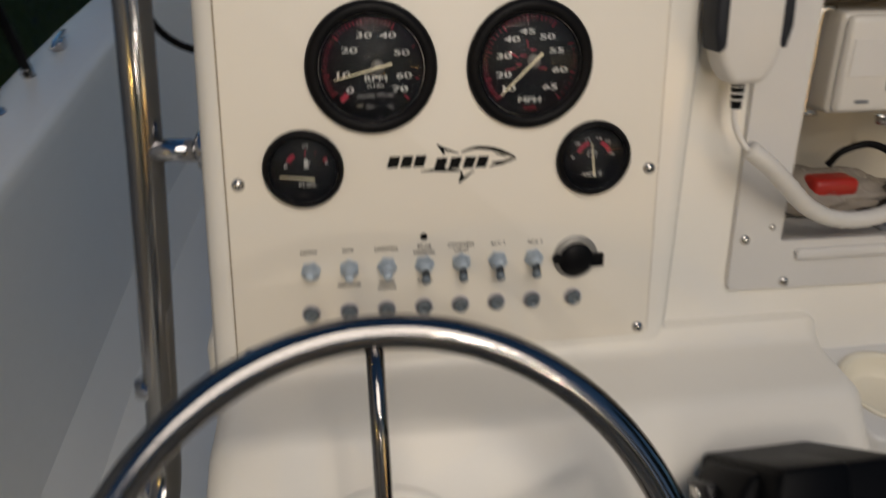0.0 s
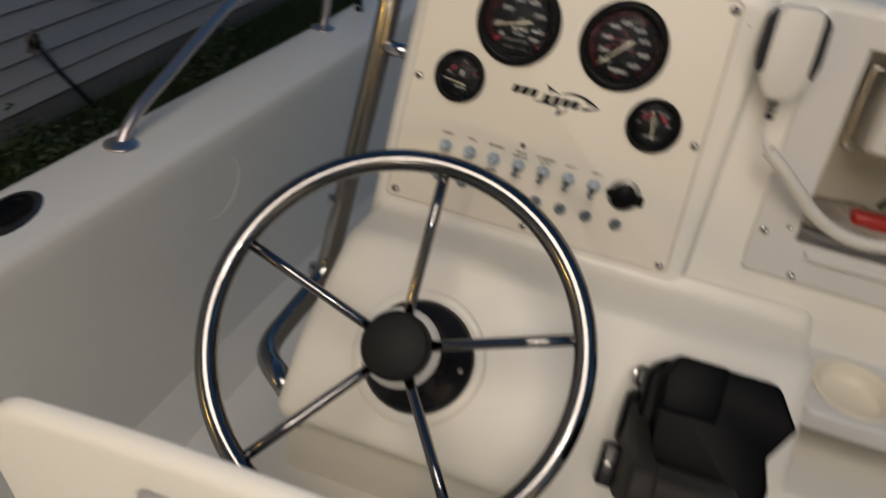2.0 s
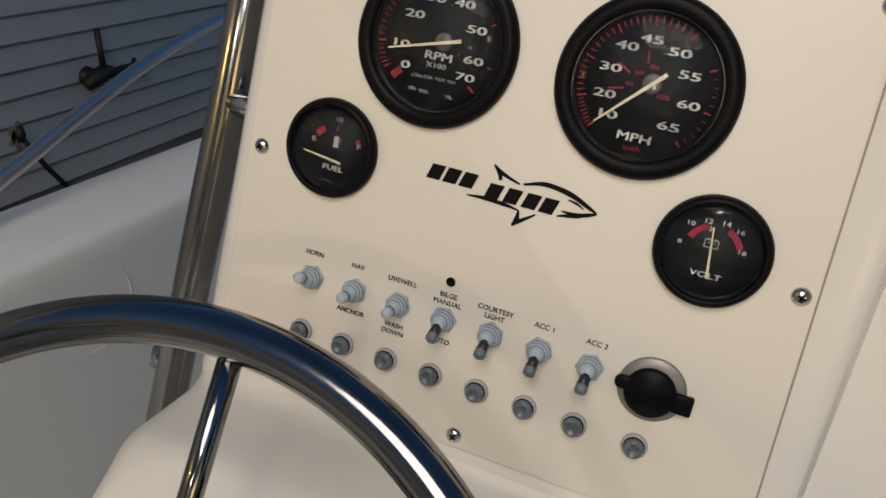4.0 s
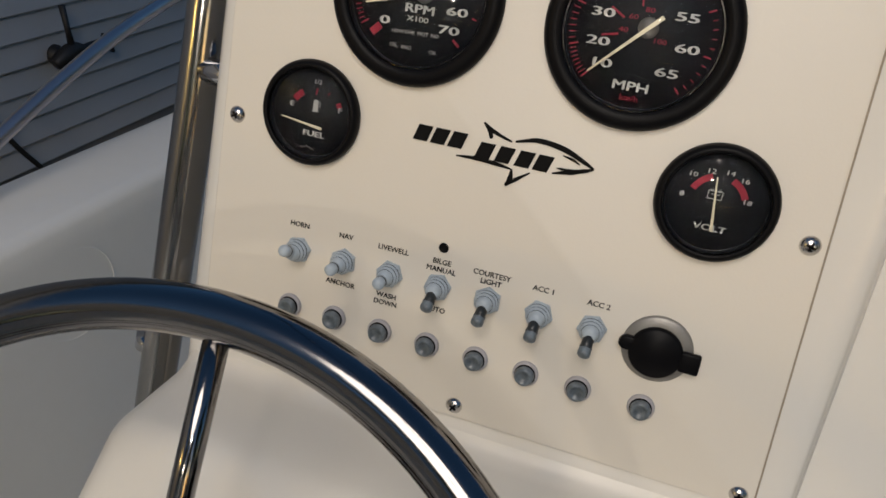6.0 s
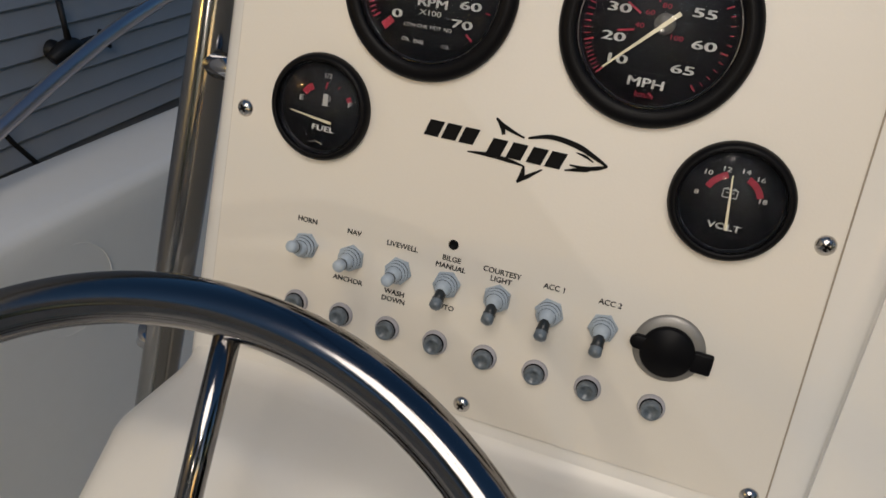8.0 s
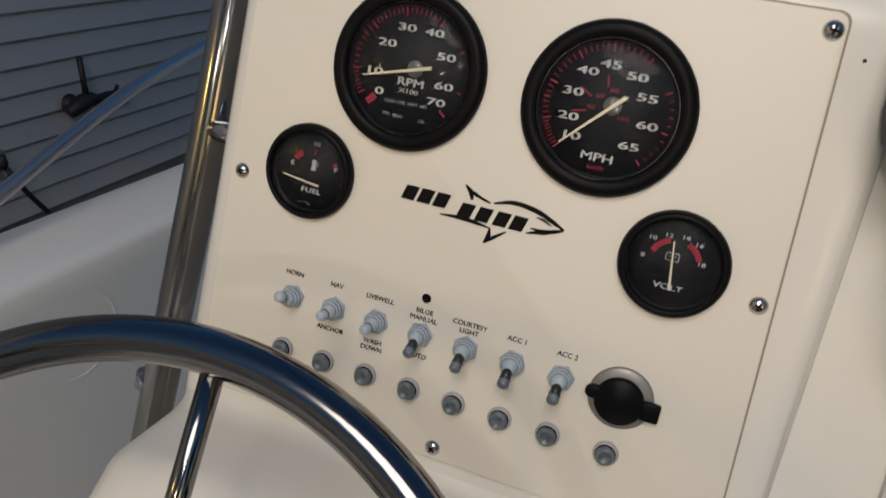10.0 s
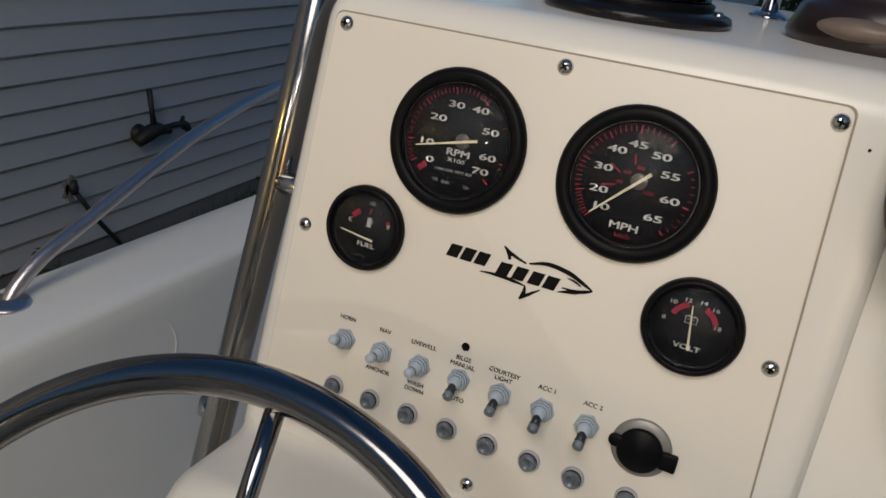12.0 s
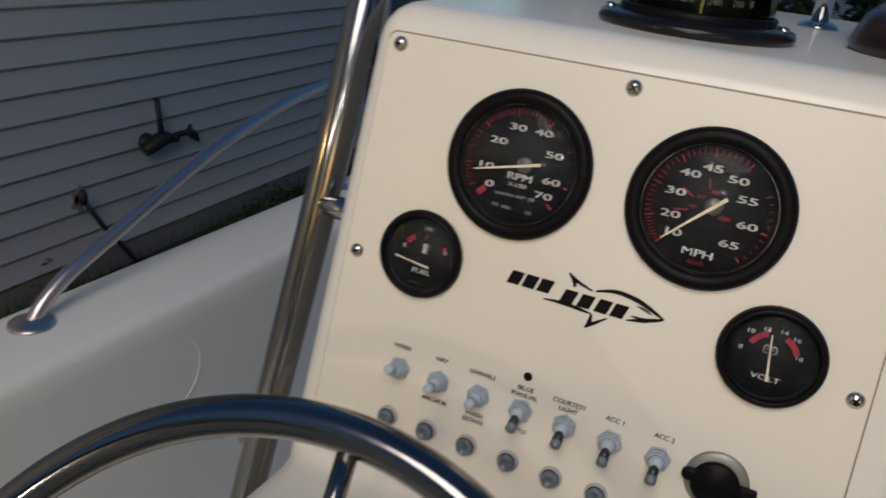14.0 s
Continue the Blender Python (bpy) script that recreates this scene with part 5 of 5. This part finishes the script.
def boat_chair(label, m, seam, half, corner, drop, taper):
    """A moulded boat seat seen from behind; the one with no seam has the hand slot and the loose pad."""
    s = thing("boat_chair", label, "boat seat", m, group="helm seats")
    nx = 40

    def top(x):
        u = abs(x) / half
        edge = max(0.0, (u - 1 + corner) / corner)
        return 0.308 - 0.013 * u * u - drop * (1 - math.sqrt(max(0.0, 1 - edge ** 2)))

    sides = [(half * (1 - 3.1 * taper), -0.04), (half * (1 - 2.2 * taper), 0.10), (half * (1 - taper), 0.20)]
    arc = [-half + 2 * half * (0.5 - 0.5 * math.cos(math.pi * k / nx)) for k in range(nx + 1)]
    outer = [(x, top(x)) for x in arc] + [(u, z) for u, z in sides[::-1]] + [(half * 0.72, -0.14), (0, -0.15), (-half * 0.72, -0.14)] + [(-u, z) for u, z in sides]
    loops = [(outer, 0.0115)]
    if not seam:
        slot = []
        for cx, cz, a0 in ((0.082, 0.2545, -90), (-0.070, 0.2535, 90)):
            slot += [(cx + 0.012 * math.cos(radians(a0 + 20 * k)), cz + 0.0155 * math.sin(radians(a0 + 20 * k))) for k in range(10)]
        loops.append((slot, 0.0035))
    crease(part("backrest", moulded(loops, -0.024, -0.009), SEAT, s, "white moulded plastic back"), 60)
    cushion = plate(fillet([(-0.190, 0.128), (-0.077, 0.170), (0.070, 0.178), (0.172, 0.150), (0.178, -0.12), (-0.178, -0.12)], [0.02, 0.02, 0.02, 0.02, 0.02, 0.02], 4), 0.009)
    bmesh.ops.bevel(cushion, geom=[e for e in cushion.edges if e.calc_face_angle(0) > 1], offset=0.004, segments=3, affect="EDGES", profile=0.5)
    part("back_pad", cushion, VINYL, s, "pale yellowed vinyl cushion", m=Matrix.Translation((0.0, -0.0235, 0)))
    if not seam:
        part("cushion_flap", fold([(-0.074, 0.166), (0.072, 0.172), (0.082, 0.256), (-0.040, 0.2495)], -0.0245, 0.005, 0.0006, 0.010), VINYL, s, "pale yellow vinyl flap tucked into the slot")
        part("fold", fold([(-0.100, 0.185), (-0.076, 0.180), (-0.040, 0.248), (-0.074, 0.2495)], -0.0235, 0.006, 0.0022), SEAT, s, "rumpled white cover beside the flap")
        part("fold", fold([(0.074, 0.186), (0.092, 0.200), (0.098, 0.243), (0.083, 0.250)], -0.0235, 0.005, 0.002), SEAT, s, "rumpled white cover beside the flap")
    part("front_cushion", box(0.36, 0.06, 0.22, (0, 0.022, -0.03), 0.02, 4), VINYL, s)
    part("seat_base", box(0.42, 0.42, 0.11, (0, 0.19, -0.15), 0.035, 5), SEAT, s)
    part("pedestal", lathe([(0.036, -0.2), (0.036, -0.60), (0.10, -0.625), (0.11, -0.645), (0.0, -0.645)], 32), STEEL, s, m=Matrix.Translation((0, 0.19, 0)))
    if seam:
        line = [(-u, z) for u, z in sides] + [(x, top(x)) for x in arc] + sides[::-1]
        part("edge_trim", tube([Vector((x, -0.0115, z)) for x, z in line], 0.0024, 8), PIPING, s, "thin dark seam round the back")
    return s


boat_chair("white moulded helm seat with a hand slot and yellowed pad", pose(-0.0515, -0.534, 1.3505, -1, -1.75, 0), False, 0.209, 0.20, 0.050, 0.045)
boat_chair("white moulded helm seat with a dark seam round its back", pose(0.474, -0.459, 1.349, -1, 0, 0), True, 0.213, 0.13, 0.027, 0.075)

# low stainless rail across the back of the console top
screen = thing("console_top_rail", "low polished stainless rail across the back of the console top", "grab rail", TOP)
part("bar", tube(corner_path([(-0.147, 0.405, 0.0), (-0.147, 0.400, 0.135), (0.097, 0.325, 0.135), (0.097, 0.315, 0.0)], 0.03, 6), 0.0075, 18), CHROME, screen)
for px, py in ((-0.147, 0.405), (0.097, 0.315)):
    part("foot", lathe([(0, 0.006), (0.012, 0.006), (0.017, 0.003), (0.018, 0.0), (0, 0)], 28), CHROME, screen, m=Matrix.Translation((px, py, 0.0)))
lead = thing("black_cable", "thin black cable hanging down behind the console corner", "cable", DASH)
part("sheath", tube(smooth_path([(-0.205, 0.30, 0.232), (-0.226, 0.24, 0.236), (-0.237, 0.22, 0.222), (-0.245, 0.22, 0.192), (-0.251, 0.22, 0.163), (-0.258, 0.22, 0.13), (-0.250, 0.23, 0.09), (-0.222, 0.25, 0.065), (-0.17, 0.26, 0.06)], 6), 0.0038, 10), BLACK, lead)

# added gooseneck fixture clamped to the grab rail, holding the torch stand-in over the helm
goose = thing("gooseneck_fill_prop", "added gooseneck fixture on the grab rail for the torch stand-in", "lamp", pose(0, 0, 0))
part("neck", tube(smooth_path([(-0.21, 0.215, 2.27), (-0.20, 0.16, 2.38), (-0.12, -0.15, 2.42), (0.0, -0.38, 2.30), (HELM_FILL[0], HELM_FILL[1], HELM_FILL[2] + 0.075)], 8), 0.006, 10), BLACK, goose)
part("head", lathe([(0.010, 0.085), (0.016, 0.080), (0.030, 0.062), (0.030, 0.055)], 28), BLACK, goose, m=Matrix.Translation(HELM_FILL))
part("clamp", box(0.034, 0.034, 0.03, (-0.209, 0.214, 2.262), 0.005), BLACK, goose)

# ---- the yard: ground, house, bushes ----
ground = part("ground", (lambda bm: (bmesh.ops.create_grid(bm, x_segments=60, y_segments=60, size=60), bm)[1])(bmesh.new()), SOIL, smooth=True)
tagged(ground, "dark lawn of trodden grass and soil", "ground", kind="structure")
for v in ground.data.vertices:
    v.co.z = 0.03 * noise.noise(v.co * 0.4) - 0.02

WX = -2.9
house = thing("house", "grey house wall clad in horizontal vinyl siding", "house", pose(WX, 0, 0))
H0, STEP, HY0, HY1 = 0.130, 0.125, -9.0, 4.95
part("wall", box(0.2, HY1 - HY0, 3.6, (-0.13, (HY0 + HY1) / 2, 1.9)), SIDING, house, smooth=False)
part("foundation", box(0.22, HY1 - HY0 - 0.02, 0.35, (-0.135, (HY0 + HY1) / 2, -0.02)), CONC, house, smooth=False)


def course():
    """One lap of siding: a sloping face, a rolled bottom edge and a shadow gap."""
    sec = [(-0.006, 0.131), (-0.0055, 0.114), (-0.002, 0.082), (0.005, 0.046), (0.0145, 0.014), (0.0165, 0.006), (0.0145, 0.0), (-0.002, 0.001), (-0.006, 0.006)]
    bm = bmesh.new()
    ys = [HY0 + (HY1 - HY0) * k / 40 for k in range(41)]
    rows = [[bm.verts.new((x + 0.0012 * noise.noise((y * 0.9, z * 3, 0)), y, z)) for x, z in sec] for y in ys]
    for a, b in zip(rows, rows[1:]):
        for k in range(len(sec) - 1):
            bm.faces.new((a[k], a[k + 1], b[k + 1], b[k]))
    bmesh.ops.recalc_face_normals(bm, faces=bm.faces)
    return bm


lap = None
for k in range(28):
    m = Matrix.Translation((-0.02, 0.0, H0 + STEP * k))
    if lap is None:
        lap = crease(part("siding_board", course(), SIDING, house, m=m), 30)
    else:
        link("siding_board", lap.data, None, house, m=m)
part("corner_post", box(0.10, 0.10, 3.5, (-0.02, HY1 + 0.03, 1.85), 0.006), TRIMW, house, "pale grey corner post")
part("downspout", box(0.075, 0.06, 3.4, (0.04, HY1 + 0.13, 1.8), 0.012), TRIMW, house, "grey square downspout")
part("gable_wall", box(7.0, 0.2, 3.6, (-3.7, HY1 - 0.05, 1.9)), SIDING, house, smooth=False)
part("eave", box(0.6, HY1 - HY0 + 0.6, 0.15, (0.05, (HY0 + HY1) / 2, 3.75), 0.01), TRIMW, house)
part("roof", prism([(HY0 - 0.3, 3.82), (HY1 + 0.3, 3.82), (HY1 + 0.3, 3.9), (HY0 - 0.3, 3.9)], lambda z: -7.0, lambda z: 0.4), CONC, house, smooth=False)

tap = thing("wall_tap", "black outdoor tap with an upright stem on the siding", "tap", pose(WX + 0.01, 2.58, 0.69))
part("flange", lathe([(0.05, 0.0), (0.05, 0.012), (0.03, 0.03), (0.024, 0.07), (0, 0.07)], 24), IRON, tap, m=Matrix.Translation((0, -0.05, -0.03)) @ Matrix.Rotation(radians(90), 4, "Y"))
belly = smooth_path([(0.05, -0.105, -0.062), (0.06, -0.05, -0.030), (0.07, 0.01, -0.008), (0.07, 0.07, -0.022), (0.07, 0.11, -0.030)], 5)
part("body", tube(belly, 0.03, 14, radii=[0.022 + 0.020 * math.sin(math.pi * min(1, (k + 2) / 18)) for k in range(len(belly))]), IRON, tap)
part("stem", tube([(0.07, 0.0, 0.0), (0.07, -0.012, 0.09), (0.07, -0.027, 0.215)], 0.015, 12, radii=[0.019, 0.014, 0.016]), IRON, tap)
part("spout", tube(smooth_path([(0.07, 0.06, -0.012), (0.07, 0.16, -0.008), (0.07, 0.225, -0.022), (0.07, 0.282, -0.078)], 5), 0.016, 12, radii=[0.016] * 8 + [0.019, 0.024, 0.027, 0.027, 0.025, 0.020, 0.014, 0.008]), IRON, tap)
part("lever", tube([(0.07, 0.205, 0.0), (0.07, 0.222, 0.028)], 0.011, 10), IRON, tap)

stake = thing("garden_stake", "thin black garden stake with a clear plastic head", "garden stake", pose(WX + 0.12, 2.01, 0.0))
part("rod", tube([(0.0, 0.36, -0.02), (0, 0.24, 0.155), (0, 0.11, 0.325), (0, 0.0, 0.50)], 0.013, 10), IRON, stake)
part("head", lathe([(0, 0.045), (0.018, 0.04), (0.026, 0.0), (0.016, -0.03), (0, -0.035)], 20), IRON, stake, m=Matrix.Translation((0, -0.005, 0.512)))
for a in (-0.5, 0.35):
    part("vane", box(0.003, 0.03, 0.12, (0, -0.032, 0.0), 0.001), GREYBAG, stake, "clear plastic vane", m=Matrix.Translation((0, -0.005, 0.512)) @ Matrix.Rotation(a, 4, "X"))

# fixtures astern: mast and flood are added unseen as fill, then the porch lamp
mast = thing("mast_fill_prop", "added unseen mast over the stern for the soft fill light", "lamp", pose(MAST_FILL[0], MAST_FILL[1] - 0.5, 0))
part("mast_tube", tube(corner_path([(0.1, 0.05, DECK_Z), (0.1, 0.05, MAST_FILL[2] + 0.40), (0, 0.5, MAST_FILL[2] + 0.40)], 0.2), 0.022, 14), RAILST, mast)
part("lamp_head", lathe([(0.0, 0.40), (0.05, 0.38), (0.055, 0.26), (0.0, 0.255)], 32), IRON, mast, m=Matrix.Translation((0, 0.5, MAST_FILL[2])))
post = thing("flood_fill_prop", "added unseen flood fill on a post behind the boat", "lamp", pose(FLOOD_FILL[0], FLOOD_FILL[1] - 0.16, 0))
part("post", tube([(0, 0, -0.1), (0, 0, FLOOD_FILL[2] + 0.05)], 0.04, 16), IRON, post)
part("lamp_head", box(0.26, 0.06, 0.22, (0, -0.02, FLOOD_FILL[2]), 0.02), IRON, post)
sconce = thing("porch_lamp", "small yellow wall lamp on the house", "lamp", pose(WX + 0.02, PORCH[1], PORCH[2]))
part("back_plate", box(0.02, 0.10, 0.16, (0.0, 0, 0.0), 0.008), IRON, sconce)
part("arm", tube([(0.0, 0, 0.06), (0.20, 0, 0.12), (0.32, 0, 0.12)], 0.01, 10), IRON, sconce)


def leaf_mesh(name, count, centre, size, leaf, seed):
    """Many small folded leaves in uneven clumps."""
    rnd = random.Random(seed)
    verts, faces = [], []
    clumps = [(rnd.gauss(0, 0.42) * size[0], rnd.gauss(0, 0.42) * size[1], rnd.uniform(0.1, 1) ** 0.7 * size[2], rnd.uniform(0.12, 0.34)) for _ in range(max(6, count // 260))]
    for _ in range(count):
        c = rnd.choice(clumps)
        r = c[3] * min(size[0] + 0.2, 1.0)
        p = Vector((centre[0] + c[0] + rnd.gauss(0, r * 0.6), centre[1] + c[1] + rnd.gauss(0, r * 0.6), max(0.02, centre[2] + c[2] + rnd.gauss(0, r * 0.5))))
        m = Euler((rnd.uniform(-1.2, 1.2), rnd.uniform(-1.2, 1.2), rnd.uniform(0, 6.28))).to_matrix()
        s = leaf * rnd.uniform(0.6, 1.4)
        k = len(verts)
        for q in ((0, -s, 0), (s * 0.4, 0, s * 0.12), (0, s, 0), (-s * 0.4, 0, s * 0.12)):
            verts.append(p + m @ Vector(q))
        faces += [(k, k + 1, k + 2), (k, k + 2, k + 3)]
    me = bpy.data.meshes.new(name)
    me.from_pydata(verts, [], faces)
    return me


def bush(label, x, y, sx, sy, h, count, seed, leaf=0.045):
    b = thing("bush", label, "bush", pose(x, y, 0), group="yard bushes")
    rnd = random.Random(seed + 7)
    for k in range(4):
        a = rnd.uniform(0, 6.28)
        part("stem", tube(smooth_path([(0, 0, -0.05), (0.1 * sx * math.cos(a), 0.1 * sy * math.sin(a), h * 0.4), (0.35 * sx * math.cos(a), 0.35 * sy * math.sin(a), h * 0.8)], 4), 0.02, 8), BARK, b)
    link("foliage", leaf_mesh("foliage", count, (0, 0, 0), (sx, sy, h), leaf, seed), LEAF, b, smooth=False)
    return b


bush("low dark shrub growing at the foot of the wall", WX + 0.30, 1.75, 0.22, 0.40, 0.10, 2600, 1, 0.02)
bush("low dark shrub growing at the foot of the wall", WX + 0.25, 3.3, 0.16, 0.6, 0.06, 2200, 2, 0.02)
# last four bushes are added unseen, to darken reflections in chrome and glass
for i, (x, y, sx, sy, h, c) in enumerate(((-1.6, 9.5, 1.6, 1.2, 2.6, 9000), (1.2, 10.5, 1.8, 1.2, 3.2, 10000), (4.2, 9.0, 1.6, 1.4, 2.8, 8000), (7.5, 7.5, 1.6, 1.6, 3.0, 7000), (6.0, 2.0, 1.2, 2.4, 5.2, 24000), (6.0, -3.0, 1.2, 2.4, 6.0, 26000), (3.6, -8.6, 2.4, 1.0, 7.0, 30000), (-1.2, -8.8, 2.4, 1.0, 7.4, 30000))):
    bush("tall dark leafy bush, hedge ahead and added sky screen abeam and astern", x, y, sx, sy, h, c, 10 + i, 0.085 if i < 4 else 0.17)

far = thing("neighbour_house", "distant grey neighbouring house behind the hedge", "house", pose(-1.0, 16, 0))
part("wall", box(9, 5, 4.2, (0, 2.5, 2.1)), SIDING, far, smooth=False)
part("roof", prism([(-0.4, 4.2), (5.4, 4.2), (2.5, 6.3)], lambda z: -5.0, lambda z: 5.0), CONC, far, smooth=False)
for wx in (-2.8, 0.2, 2.9):
    w = part("window", box(1.0, 0.06, 1.2, (wx, -0.02, 2.0)), TRIMW, far)
    part("pane", box(0.84, 0.03, 1.04, (wx, -0.05, 2.0)), GLOSSBLK, w, smooth=False)


def turf():
    """Grass blades over the strip of lawn between boat and house."""
    rnd = random.Random(5)
    verts, faces = [], []
    for _ in range(42000):
        x, y = rnd.uniform(WX + 0.03, -0.85), rnd.uniform(-0.6, 7.5)
        h = rnd.uniform(0.03, 0.085) * (1.5 if x < WX + 0.2 else 1)
        a, lean = rnd.uniform(0, 6.28), rnd.uniform(0.0, 0.04)
        w = 0.004
        k = len(verts)
        dx, dy = math.cos(a), math.sin(a)
        verts += [(x - dy * w, y + dx * w, -0.03), (x + dy * w, y - dx * w, -0.03), (x + dx * lean, y + dy * lean, h)]
        faces.append((k, k + 1, k + 2))
    me = bpy.data.meshes.new("lawn_grass")
    me.from_pydata(verts, [], faces)
    return me


tagged(link("lawn_grass", turf(), GRASS, smooth=False), "short dark green lawn grass beside the house", "grass", kind="stuff")
